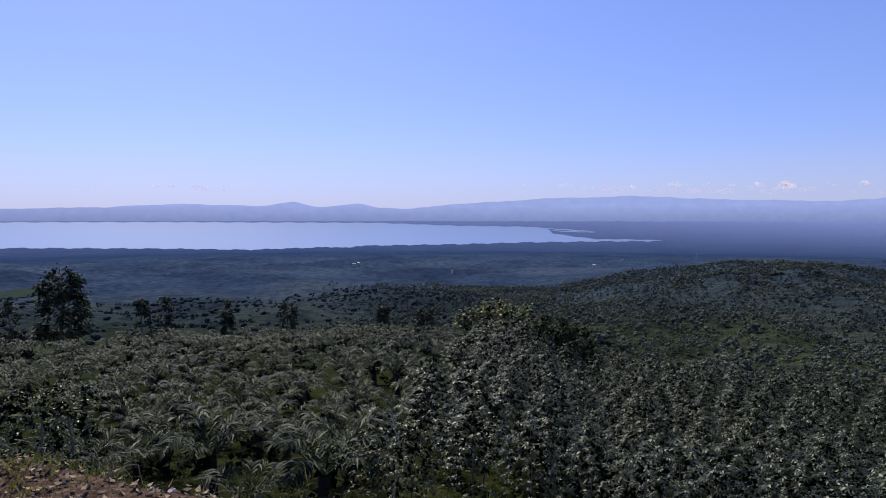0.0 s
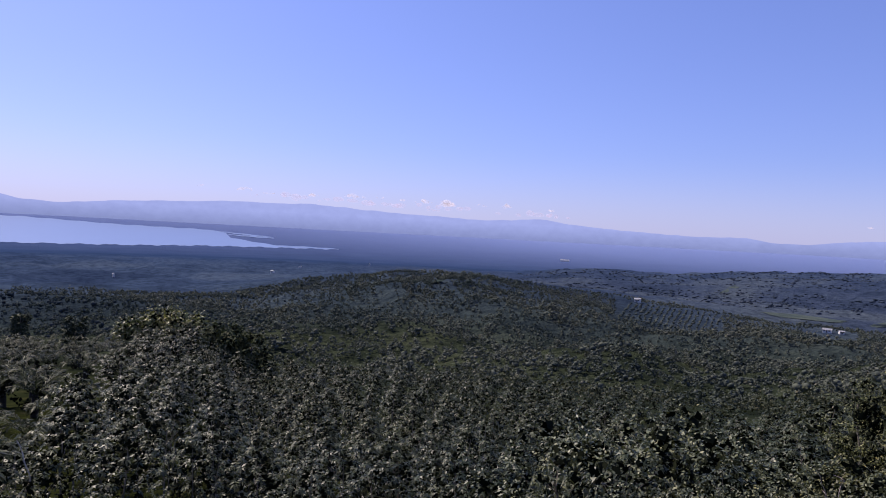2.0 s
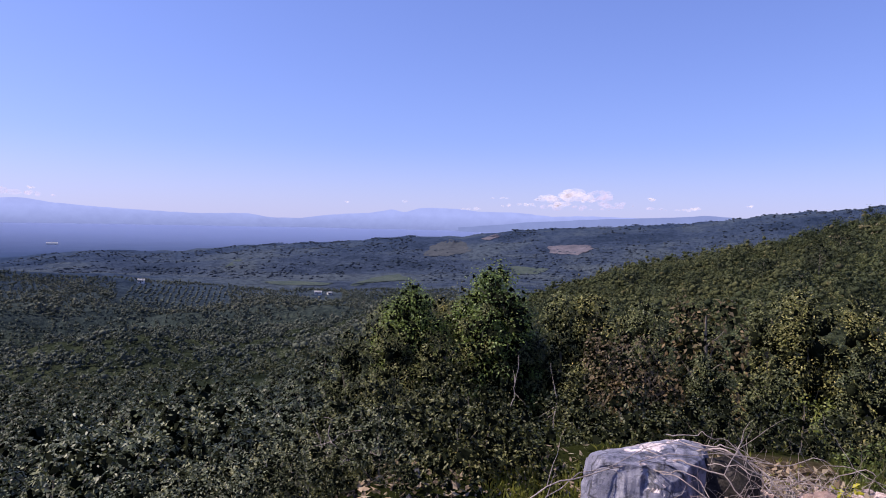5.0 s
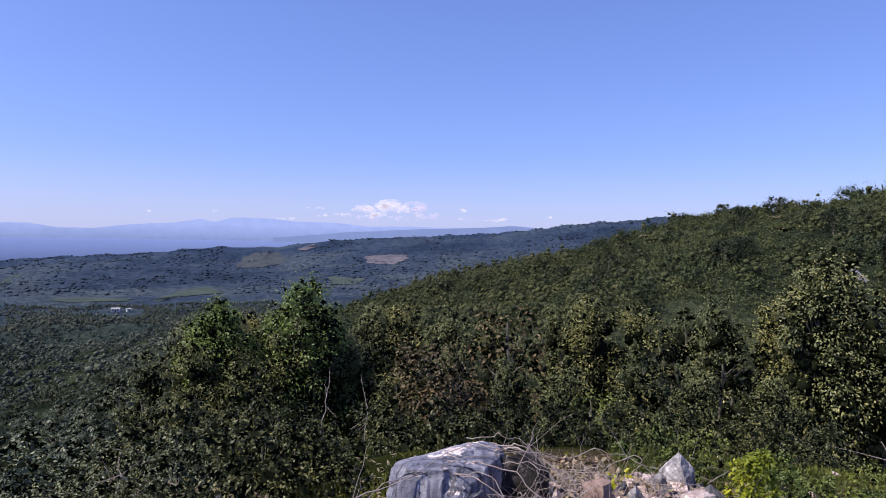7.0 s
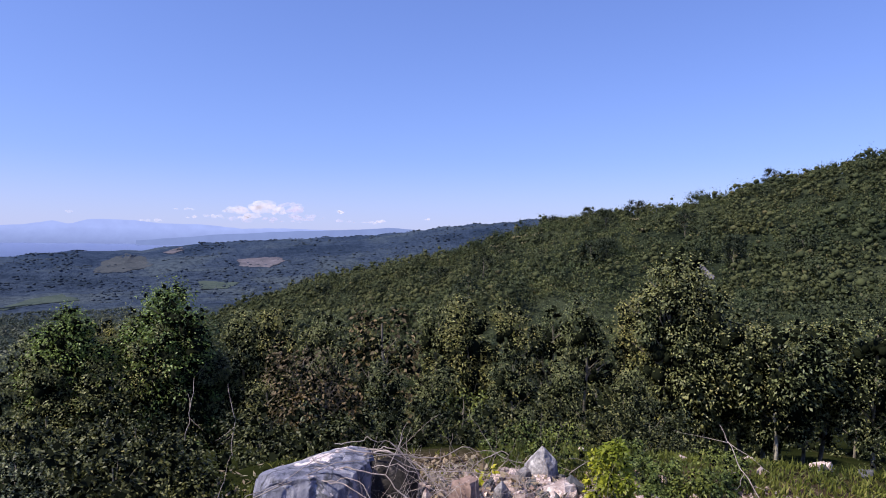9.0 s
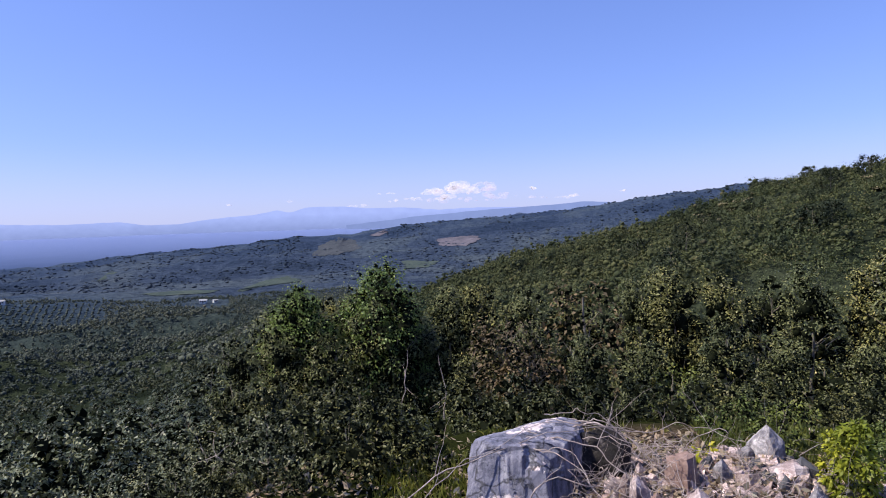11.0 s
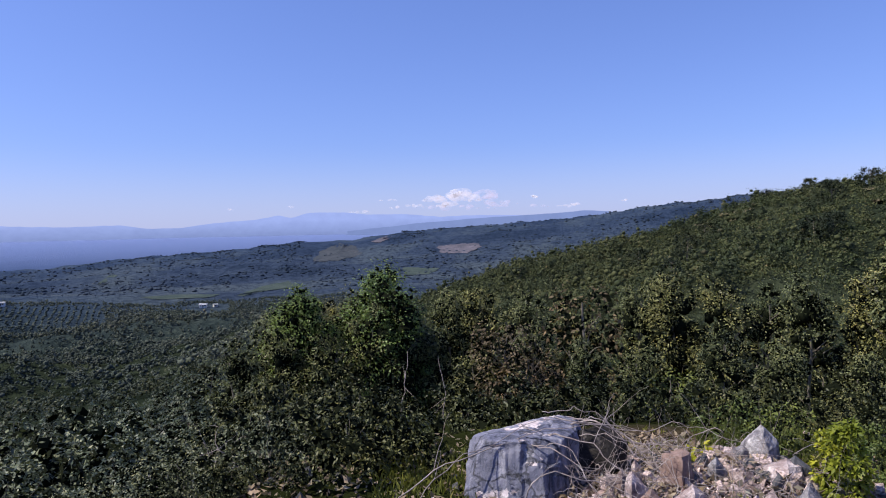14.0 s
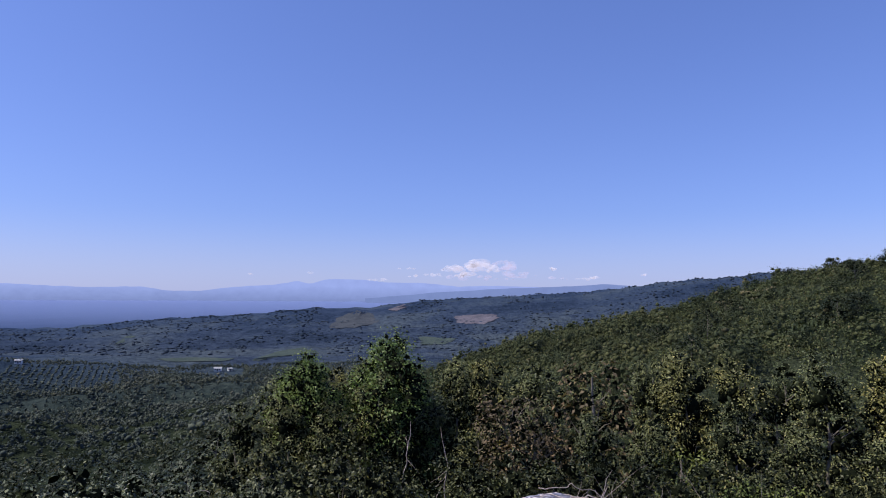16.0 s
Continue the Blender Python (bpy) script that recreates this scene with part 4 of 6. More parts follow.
# those farther down the slope grow into one mass
srng = np.random.default_rng(8)
chunks = []
masters = [whorl_crown(srng, 2.65, 1.6, 52, 5, 0.125) for _ in range(5)]
cores = []
for i, (x, y, s) in enumerate(far_saplings):
    (v, f), (cv, cf) = masters[i % 5]
    a = srng.uniform(0, 6.28)
    c, d = cos(a), sin(a)
    w = np.stack([v[:, 0] * c - v[:, 1] * d, v[:, 0] * d + v[:, 1] * c, v[:, 2]], 1) * s + np.array([x, y, float(ground_z(x, y))])
    chunks.append((w, f))
    cores.append((cv * s + np.array([x, y, float(ground_z(x, y))]), cf))
if chunks:
    tagged(part("sapling_stand", leafy("sapling_stand", join(chunks), join(cores), RUBBER), RUBBER), "stand of young rubber trees lower on the slope", "trees", kind="stuff")


# ---- oil palms ----
def frond_mesh(rng, rise, ln):
    """One arching frond along +x: a stalk and two rows of hanging leaflets."""
    t = np.linspace(0, 1, 6)
    out = ln * (np.sin(t * 1.25) * 0.8) * cos(rise * 0.6)
    up = ln * (t * sin(rise) * 1.1 - 0.6 * t ** 2.8)
    mid = np.stack([out, 0 * out, up], 1)
    chunks = [tube(mid, 0.012 * (1 - 0.85 * t), 3)]
    d = unit(np.gradient(mid, axis=0))
    n = 20
    q = np.linspace(0.14, 0.99, n)
    for sgn in (-1, 1):
        base = np.stack([np.interp(q, t, mid[:, c]) for c in range(3)], 1)
        dd = unit(np.stack([np.interp(q, t, d[:, c]) for c in range(3)], 1))
        lat = unit(np.cross(dd, np.array([0, 0, 1.0]))) * sgn
        way = unit(lat * 0.75 + dd * 0.75 + np.array([0, 0, 0.1]) + rng.normal(0, 0.08, (n, 3)))
        side = unit(np.cross(way, np.array([0, 0, 1.0])) + rng.normal(0, 0.3, (n, 3)))
        lf = 0.4 * np.sin(np.clip(q * 1.05, 0, 1) * pi * 0.86 + 0.3) * ln / 1.5
        chunks.append(leaf_quads(base, way, side, lf, np.full(n, 0.04), rng.uniform(0.1, 0.45, n)))
    return raw_mesh("frond", *join(chunks))


frond_meshes = [frond_mesh(np.random.default_rng(90 + k), 0.45 + 0.15 * k, 1.5) for k in range(7)]


def palm_kind(rng):
    root = new("oil_palm")
    t = np.linspace(0, 1, 5)
    part("trunk", raw_mesh("palm_trunk", *tube(np.stack([0 * t, 0 * t, -0.6 + t * 0.9], 1), 0.13 - 0.03 * t, 7)), PALM_BARK, root)
    # near-black mats added to darken the gaps under the fronds
    heart = part("heart", raw_mesh("palm_shade", *lump_quads(rng, rng.normal(0, 0.22, (9, 3)) * np.array([1, 1, 0.5]), np.full(9, 0.2), 0.6, 7)), SHADE_CORE, root)
    tagged(heart, "near-black mats in place of shade among the frond bases", kind="stuff")
    for k in range(12):
        f = part("frond", frond_meshes[int(rng.integers(0, 7))], PALM, root)
        f.matrix_basis = Matrix.Translation((0, 0, 0.28)) @ Matrix.Rotation(k * 2.4 + rng.uniform(-0.2, 0.2), 4, "Z") @ Matrix.Diagonal((*[rng.uniform(0.8, 1.15)] * 3, 1))
    return tagged(root, "young oil palm with arching grey-green fronds", "palm", "oil palms on the slope")


prng = np.random.default_rng(9)
palm_kinds = [palm_kind(prng) for _ in range(5)]
palms_at.sort(key=lambda q: q[3])
for n, (x, y, az, r) in enumerate(palms_at[:240]):
    plant(palm_kinds[n % 5], Vector((x, y, float(ground_z(x, y)) + prng.uniform(0.0, 0.9))), prng.uniform(0, 6.28), prng.uniform(0.75, 1.3))

ug, _, _ = scatter(33, -41, 8, 6.5, 26, 0.62)
forest("undergrowth", ug, sizes(len(ug), 0.5, 0.6), 2, 9, 0.07, SCRUB, "dark weeds and low growth between the palms", 21, trunks=False, body=0.0)

# those farther off close up into one mass
stand = []
for x, y, az, r in palms_at[240:]:
    base = np.array([x, y, float(ground_z(x, y)) + prng.uniform(0.2, 1.1)])
    for k in range(9):
        me = frond_meshes[int(prng.integers(0, 7))]
        v = np.empty(len(me.vertices) * 3)
        me.vertices.foreach_get("co", v)
        v = v.reshape(-1, 3)[18:] * prng.uniform(0.8, 1.2)
        a = k * 2.4 + prng.uniform(-0.2, 0.2)
        w = np.stack([v[:, 0] * cos(a) - v[:, 1] * sin(a), v[:, 0] * sin(a) + v[:, 1] * cos(a), v[:, 2]], 1) + base
        stand.append((w[:80 * 2], np.arange(len(w[:80 * 2])).reshape(-1, 4)))
if stand:
    tagged(part("palm_stand", raw_mesh("palm_stand", *join(stand)), PALM), "stand of young oil palms lower on the slope", "palms", kind="stuff")


# ---- broad-leaved trees beside the lookout ----
brng = np.random.default_rng(13)
broad = []
for v in range(6):
    (tv, tf), ends = stem_arrays(brng, 2.9, 0.045, 0.03, 12, 0.6, low=0.2)
    near = v < 4
    crown = leafy("broad_crown", *clump_crown(brng, 3.2, brng.uniform(1.35, 1.7), 62 if near else 44, 104 if near else 40, 0.045 if near else 0.075, low=0.06, lump=0.145, shape=0.45, core=0.5, heart=0.6, taper=0.5), BROAD)
    broad.append(tree_kind("broadleaf_tree", raw_mesh("broad_trunk", tv, tf), BARK, crown, BROAD, "leafy green tree with dense rounded crown", "tree", "trees beside the lookout"))
fresh = []
for v in range(2):
    (tv, tf), ends = stem_arrays(brng, 2.9, 0.05, 0.03, 12, 0.6, low=0.2)
    crown = leafy("fresh_crown", *clump_crown(brng, 3.2, 1.6, 64, 104, 0.047, low=0.06, lump=0.145, shape=0.45, core=0.5, heart=0.7, taper=0.45), FRESH)
    fresh.append(tree_kind("broadleaf_tree", raw_mesh("broad_trunk", tv, tf), BARK, crown, FRESH, "leafy tree with fresh green dense crown", "tree", "trees beside the lookout"))
tall = []
for v in range(3):
    (tv, tf), ends = stem_arrays(brng, 3.0, 0.05, 0.03, 12, 0.6, low=0.4)
    crown = leafy("broad_crown", *clump_crown(brng, 3.2, 1.7, 60, 96, 0.045, low=0.42, lump=0.145, shape=0.45, core=0.5, heart=0.7, taper=0.4), BROAD)
    tall.append(tree_kind("broadleaf_tree", raw_mesh("broad_trunk", tv, tf), BARK, crown, BROAD, "leafy green tree with bare shaded stem", "tree", "trees beside the lookout"))
shrubs = []
for v in range(6):
    (tv, tf), ends = stem_arrays(brng, 1.2, 0.022, 0.05, 9, 0.6, low=0.05, sides=5)
    crown = leafy("shrub_crown", *clump_crown(brng, 1.5, 1.7, 40, 46 if v < 4 else 62, 0.05 if v < 4 else 0.04, low=0.04, lump=0.13, shape=0.6, core=0.5 if v < 4 else 0.38), SHRUB if v < 4 else SAGE)
    shrubs.append(tree_kind("shrub", raw_mesh("shrub_stems", tv, tf), BARK, crown, SHRUB if v < 4 else SAGE, "tangled green shrub at the slope's edge", "shrub", "shrubs at the edge"))


def tree_to(kind, az, r, top_el, size=1.0, own=3.2):
    """A tree placed to fit the camera's view: its top at a height over eye level given in degrees, its foot sunk into
    the ground where needed.
    """
    p = at(az, r, -0.08)
    top = EYE + r * tan(radians(top_el))
    size = max(size, (top - p.z) / own * 0.92)
    p.z = min(p.z, top - own * size)
    return plant(kind, p, brng.uniform(0, 6.28), size)


for i, (az, r, el, size) in enumerate(((59.4, 11.5, -8.2, 0.7), (61.8, 12, -6.0, 0.75), (64.4, 11.5, -4.9, 0.85), (66.6, 12.5, -6.2, 0.8), (68.6, 12, -5.2, 0.75), (71.2, 11.5, -3.4, 0.95), (70.0, 11, -6.5, 0.7), (62.8, 11, -8.5, 0.7), (66.4, 10.5, -9.0, 0.7),
                                       (76.8, 11.5, -5.4, 0.85), (79.2, 11.5, -5.4, 0.8), (83.6, 12, -6.0, 0.85), (87, 12.5, -6.4, 0.8), (92.2, 12, -5.2, 0.8), (95.2, 11.5, -4.3, 0.85), (98.6, 11.5, -5.1, 0.85), (101.6, 12, -5.2, 0.8),
                                       (104.5, 11.5, -4.0, 0.85), (107.8, 12, -4.4, 0.8), (111.4, 11.5, -0.8, 1.1), (109.6, 11.8, -3.0, 0.85), (113.4, 11.6, -3.6, 0.85), (116.2, 12.5, -5.4, 0.85), (121.6, 12.5, -5.6, 0.85), (125, 12, -5.0, 0.9), (129, 12, -4.2, 0.9), (133, 12, -3.5, 0.9), (70.5, 11.8, -4.1, 0.9), (71.9, 11.2, -4.3, 0.9), (71.3, 12.0, -3.8, 0.9), (63.9, 11.8, -5.5, 0.85), (65.0, 11.4, -5.6, 0.85), (69.4, 11.9, -5.8, 0.8), (110.8, 11.4, -1.7, 1.0), (112.1, 11.6, -2.0, 1.0), (111.5, 11.8, -1.3, 1.0), (118.9, 11.6, -6.2, 0.85), (77.8, 11.6, -5.6, 0.8), (94.4, 11.8, -4.7, 0.85))):
    tree_to(tall[i % 3] if 112.7 < az < 128 else fresh[i % 2] if 70.2 < az < 72 or 63.5 < az < 65.2 else broad[i % 4], az, r, el, size)
for i in range(11):
    az = 78.5 + i * 4.9 + brng.uniform(-0.7, 0.7)
    r, el, size = brng.uniform(9.0, 10.6), brng.uniform(-10.5, -8.5), brng.uniform(0.55, 0.7)
    if az < 112:
        tree_to(broad[(i * 5) % 4], az, r, el, size)
for i in range(30):
    az = 57 + i * 2.45 + brng.uniform(-0.8, 0.8)
    tree_to(broad[4 + i % 2], az, brng.uniform(15, 22), float(np.interp(az, [55, 60, 63, 71, 72, 75, 76.5], [-13, -10.5, -9.0, -8.5, -9.6, -9.6, -7.4])) + brng.uniform(-0.5, 0.4), brng.uniform(0.8, 1.0))
for i, (az, r, el) in enumerate(((79.5, 6.5, -13.5), (82.0, 6.3, -13.6), (84.5, 6.2, -13.0), (87.2, 6.2, -13.2), (89.5, 6.4, -12.9), (92, 6.3, -12.6), (94.5, 6.4, -13.0), (96.6, 6.6, -13.4), (99.4, 7.0, -12.8), (103, 7.3, -13.2), (106.5, 7.8, -12.4), (110, 8.2, -12.2), (127, 9.4, -11.5),
                                 (58, 6.6, -15.5), (60.5, 7.2, -13.5), (63.5, 7.4, -13.0), (66.5, 7.6, -13.0), (69.4, 7.8, -12.5), (78.5, 8.2, -12.2))):
    tree_to(shrubs[i % 4], az, r, el, brng.uniform(0.5, 0.7), 1.5)
for i in range(30):
    az = 45 + i * 1.15 + brng.uniform(-0.5, 0.5)
    r = brng.uniform(4.7, 6.4)
    tree_to(shrubs[i % 4 if az > 62 else 4 + i % 2], az, r, float(np.interp(az, [45, 56, 64, 70, 73, 79], [-19, -17.5, -15, -14.5, -17.5, -17])) + brng.uniform(-1, 1), brng.uniform(0.45, 0.6), 1.5)
for i in range(26):
    az = 38 + i * 0.95 + brng.uniform(-0.6, 0.6)
    r = brng.uniform(8.5, 13.5)
    top = float(np.interp(r, [8.5, 13.5], [-16.0, -11.5])) + brng.uniform(-0.8, 0.8)
    if i % 2:
        tree_to(rubber[i % 6], az, r, top, brng.uniform(0.65, 0.85), 2.65)
    else:
        tree_to(shrubs[4 + i // 2 % 2], az, r, top, brng.uniform(0.8, 1.1), 1.5)
for i in range(12):
    tree_to(shrubs[i % 4], 55 + i * 1.35, brng.uniform(4.5, 5.0), brng.uniform(-19.5, -17.8), brng.uniform(0.28, 0.38), 1.5)
for i, (az, r, el, size) in enumerate(((72.9, 11.7, -6.4, 0.95), (73.6, 11.9, -7.8, 0.95), (74.6, 12.0, -8.8, 0.95), (75.6, 12.3, -9.6, 0.9), (72.4, 11.2, -7.5, 0.85), (114.8, 12.2, -6.4, 0.9), (117.6, 12.6, -7.0, 0.9), (120.2, 12.8, -7.0, 0.9))):
    tree_to(tall[i % 3] if az > 112.7 else broad[i % 4], az, r, el, size)
for i in range(5):
    az = 105.5 + i * 1.5 + brng.uniform(-0.6, 0.6)
    tree_to(shrubs[i % 4], az, brng.uniform(6.4, 7.4), brng.uniform(-14.8, -13.6), brng.uniform(0.4, 0.5), 1.5)

drop_first(rubber + palm_kinds + broad + fresh + tall + shrubs)


def r_at(az, el, r0, r1):
    """The nearest distance between r0 and r1 at which the ground shows at a height over eye level."""
    r = np.linspace(r0, r1, 900)
    z = ground_z(r * sin(radians(az)), r * cos(radians(az)))
    up = np.degrees(np.arctan2(z - EYE, r))
    k = int(np.argmin(np.abs(up - el)))
    return float(r[k])


# ---- fields and clearings on the hills ----
def field_material(name, a, b):
    return rough_material(name, [(0.3, a), (0.7, b)], 0.06, rough=0.95, bump=0.2, fine=9.0, shine=0.0)


def clearing(name, outline, r0, r1, mat, label, up=0.3):
    """An open patch laid on the slope; its corners by heading and height over eye level, its edge frayed."""
    corners = np.array(outline)
    per = 12
    ring = []
    for k in range(len(corners)):
        a, b = corners[k], corners[(k + 1) % len(corners)]
        for i in range(per):
            ring.append(a + (b - a) * i / per)
    ring = np.array(ring)
    ring = 0.25 * np.roll(ring, 1, 0) + 0.5 * ring + 0.25 * np.roll(ring, -1, 0)
    n = len(ring)
    mid = ring.mean(0)
    t = np.arange(n)
    fray = 1 + 0.05 * np.sin(t * 0.9 + mid[0]) + 0.04 * np.sin(t * 2.3 + 2 * mid[0])
    verts = []
    for k in (0.02, 0.35, 0.68, 1.0):
        for (az, el), f in zip(ring, fray):
            a, e = mid + (np.array((az, el)) - mid) * k * f
            r = r_at(a, e, r0, r1)
            x, y = r * sin(radians(a)), r * cos(radians(a))
            verts.append((x, y, float(ground_z(x, y)) + up + r * 0.0004))
    faces = [[k * n + i, k * n + (i + 1) % n, (k + 1) * n + (i + 1) % n, (k + 1) * n + i] for k in range(3) for i in range(n)]
    return tagged(part(name, raw_mesh(name, np.array(verts), np.array(faces)), mat), label, "field", kind="structure")


# soil, meadow and pasture colours are shifted bluish to paint in haze
BARE = field_material("hazed_soil", (0.078, 0.076, 0.096), (0.15, 0.138, 0.165))
MEADOW = field_material("hazed_meadow", (0.046, 0.056, 0.07), (0.074, 0.08, 0.092))
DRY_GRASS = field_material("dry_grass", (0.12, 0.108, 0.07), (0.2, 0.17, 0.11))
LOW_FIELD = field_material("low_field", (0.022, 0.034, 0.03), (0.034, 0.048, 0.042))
PASTURE = field_material("hazed_pasture", (0.044, 0.062, 0.062), (0.072, 0.09, 0.08))
def patch(az, el, wide, tall):
    """A small slanting six-cornered outline."""
    return ((az - wide, el - 0.3 * tall), (az - 0.4 * wide, el + 0.6 * tall), (az + 0.5 * wide, el + tall), (az + wide, el + 0.4 * tall), (az + 0.4 * wide, el - 0.6 * tall), (az - 0.3 * wide, el - tall))


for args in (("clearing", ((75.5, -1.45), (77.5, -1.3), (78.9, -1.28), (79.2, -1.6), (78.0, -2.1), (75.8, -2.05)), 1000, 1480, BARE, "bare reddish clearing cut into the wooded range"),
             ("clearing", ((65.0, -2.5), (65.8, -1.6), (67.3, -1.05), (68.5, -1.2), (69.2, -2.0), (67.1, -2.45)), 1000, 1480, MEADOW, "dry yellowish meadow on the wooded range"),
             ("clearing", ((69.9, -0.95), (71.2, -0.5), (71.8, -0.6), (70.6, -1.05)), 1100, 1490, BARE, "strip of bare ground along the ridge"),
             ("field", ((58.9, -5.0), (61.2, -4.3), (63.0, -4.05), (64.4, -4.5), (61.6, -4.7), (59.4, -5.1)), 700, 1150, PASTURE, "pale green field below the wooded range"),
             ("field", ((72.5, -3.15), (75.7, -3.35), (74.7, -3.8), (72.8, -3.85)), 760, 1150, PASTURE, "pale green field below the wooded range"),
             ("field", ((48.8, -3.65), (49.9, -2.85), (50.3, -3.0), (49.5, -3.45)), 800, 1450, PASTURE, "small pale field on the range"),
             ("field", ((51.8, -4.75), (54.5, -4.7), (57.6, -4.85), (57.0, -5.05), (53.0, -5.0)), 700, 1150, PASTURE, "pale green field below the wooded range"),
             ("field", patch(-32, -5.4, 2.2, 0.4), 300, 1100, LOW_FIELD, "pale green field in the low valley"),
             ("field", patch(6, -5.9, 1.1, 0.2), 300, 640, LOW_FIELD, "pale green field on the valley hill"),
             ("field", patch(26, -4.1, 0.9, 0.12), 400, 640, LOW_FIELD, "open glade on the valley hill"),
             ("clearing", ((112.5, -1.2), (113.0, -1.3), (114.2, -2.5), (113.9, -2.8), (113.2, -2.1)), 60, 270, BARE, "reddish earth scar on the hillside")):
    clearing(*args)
grng = np.random.default_rng(29)
for _ in range(16):
    az = grng.uniform(96.5, 112.5)
    clearing("clearing", patch(az, float(crest(az, RIGHT_HILL)) - grng.uniform(0.3, 1.3), grng.uniform(0.25, 0.8), grng.uniform(0.06, 0.14)), 190, 286, DRY_GRASS, "dry grassy patch below the hill's crest", 0.5)


# ---- houses in the valley ----
WHITE_WALL = rough_material("white_wall", [(0.3, (0.62, 0.6, 0.56)), (0.7, (0.78, 0.76, 0.72))], 1.0, bump=0.1)
TIN = rough_material("tin_roof", [(0.3, (0.45, 0.46, 0.48)), (0.7, (0.66, 0.66, 0.68))], 1.5, rough=0.4, bump=0.15)
DARK_OPENING, _, _, _b = material("dark_opening")
_b.inputs["Base Color"].default_value = (0.03, 0.03, 0.035, 1)


def block(x0, x1, y0, y1, z0, z1, bevel=0.02):
    bm = bmesh.new()
    bmesh.ops.create_cube(bm, size=1.0, matrix=Matrix.Translation(((x0 + x1) / 2, (y0 + y1) / 2, (z0 + z1) / 2)) @ Matrix.Diagonal((x1 - x0, y1 - y0, z1 - z0, 1)))
    if bevel:
        bmesh.ops.bevel(bm, geom=bm.edges[:], offset=bevel, segments=1, affect="EDGES")
    return bm


def house(az, el, r0, r1, long, deep, tall, turn, label):
    r = r_at(az, el, r0, r1)
    root = new("house")
    root.matrix_basis = Matrix.Translation(at(az, r, 0.3)) @ Matrix.Rotation(-radians(az + turn), 4, "Z")
    a, b = long / 2, deep / 2
    part("wall", block(-a, a, -b, b, -1.5, tall, 0.05), WHITE_WALL, root)
    bm = bmesh.new()
    over, rise = 0.5, deep * 0.25
    v = [bm.verts.new(p) for p in ((-a - over, -b - over, tall - 0.1), (a + over, -b - over, tall - 0.1), (a + over, 0, tall + rise), (-a - over, 0, tall + rise), (-a - over, b + over, tall - 0.1), (a + over, b + over, tall - 0.1))]
    bm.faces.new((v[0], v[1], v[2], v[3]))
    bm.faces.new((v[3], v[2], v[5], v[4]))
    bmesh.ops.solidify(bm, geom=bm.faces[:], thickness=0.12)
    part("roof", bm, TIN, root)
    part("door", block(-0.5, 0.5, -b - 0.05, -b + 0.1, 0, 2.0, 0.02), DARK_OPENING, root)
    for x in (-a * 0.6, a * 0.6):
        part("window", block(x - 0.6, x + 0.6, -b - 0.05, -b + 0.1, 1.0, 2.1, 0.02), DARK_OPENING, root)
    return tagged(root, label, "house", "houses in the valley")


house(56.4, -5.8, 480, 660, 6.0, 4.5, 2.4, 10, "small white house with tin roof among trees")
house(57.3, -5.8, 480, 660, 3.6, 3, 1.9, -20, "low white shed with tin roof among trees")
house(42.8, -4.75, 480, 660, 5, 4, 2.6, 15, "tiny white hut on the valley hill")
for k, (az, el, w) in enumerate(((-7.5, -3.95, 5), (-7.1, -3.9, 3.5), (12.6, -4.0, 5), (0.8, -4.6, 3), (20.5, -3.0, 4), (14.8, -3.5, 5))):
    house(az, el, 700, 1900, w, w * 0.7, 2.8, k * 25, "white-walled farmhouse in the wooded plain")
house(36.8, -1.85, 2500, 4000, 42, 15, 7, 0, "long white shed far out in the plain")


# ---- orchard rows on the terrace ----
rows_at = []
for i in range(18):
    for j in range(19):
        az, r = 41.4 + i * 0.43 + j * 0.05, 478 + j * 9.2
        x, y = r * sin(radians(az)), r * cos(radians(az))
        rows_at.append((x, y, float(ground_z(x, y))))
forest("orchard", np.array(rows_at), np.random.default_rng(3).uniform(2.6, 3.6, len(rows_at)), 2, 2, 0.6, HAZED_HILL_WOODS, "orchard of small round trees in straight rows", 17, stretch=0.8, trunks=False)


# ---- trees that stand out ----
trng = np.random.default_rng(41)


def lone_tree(az, r, top_el, width, name, mat, label, clumps=70, per=30, leaf=0.3, low=0.12, shape=0.45):
    p = at(az, r, -0.1)
    tall = EYE + r * tan(radians(top_el)) - p.z
    root = new(name)
    root.matrix_basis = Matrix.Translation(p)
    (tv, tf), _ = stem_arrays(trng, tall * 0.9, tall * 0.022, 0.02, 8, width * 0.35)
    part("trunk", raw_mesh("trunk", tv, tf), BARK, root)
    part("crown", leafy("crown", *clump_crown(trng, tall, width, clumps, per, leaf, low=low, shape=shape, lump=0.16), mat), mat, root)
    return tagged(root, label, "tree")


lone_tree(-29.4, 84, -3.75, 5.2, "broadleaf_tree", DARK_WOODS, "large dark tree standing above the palms", 90, 40, 0.42)
for az, r, el, w in ((-32.6, 86, -5.6, 3.0), (-24.0, 80, -6.0, 2.2), (-22.3, 82, -5.9, 2.4), (-17.8, 74, -6.3, 1.5), (-12.9, 76, -6.6, 2.4), (-5.0, 76, -6.9, 2.0), (-1.5, 74, -7.3, 2.6)):
    lone_tree(az, r, el - 0.35, w * 0.8, "slender_tree", DARK_WOODS, "slender dark tree at the slope's brow", 40, 26, 0.34)
for az, r, el, w in ((4.6, 66, -7.1, 4.4), (6.3, 64, -7.6, 3.6), (2.8, 66, -7.7, 3.6)):
    lone_tree(az, r, el, w, "broadleaf_tree", BROAD, "bushy green tree on the brow of the slope", 70, 30, 0.3)
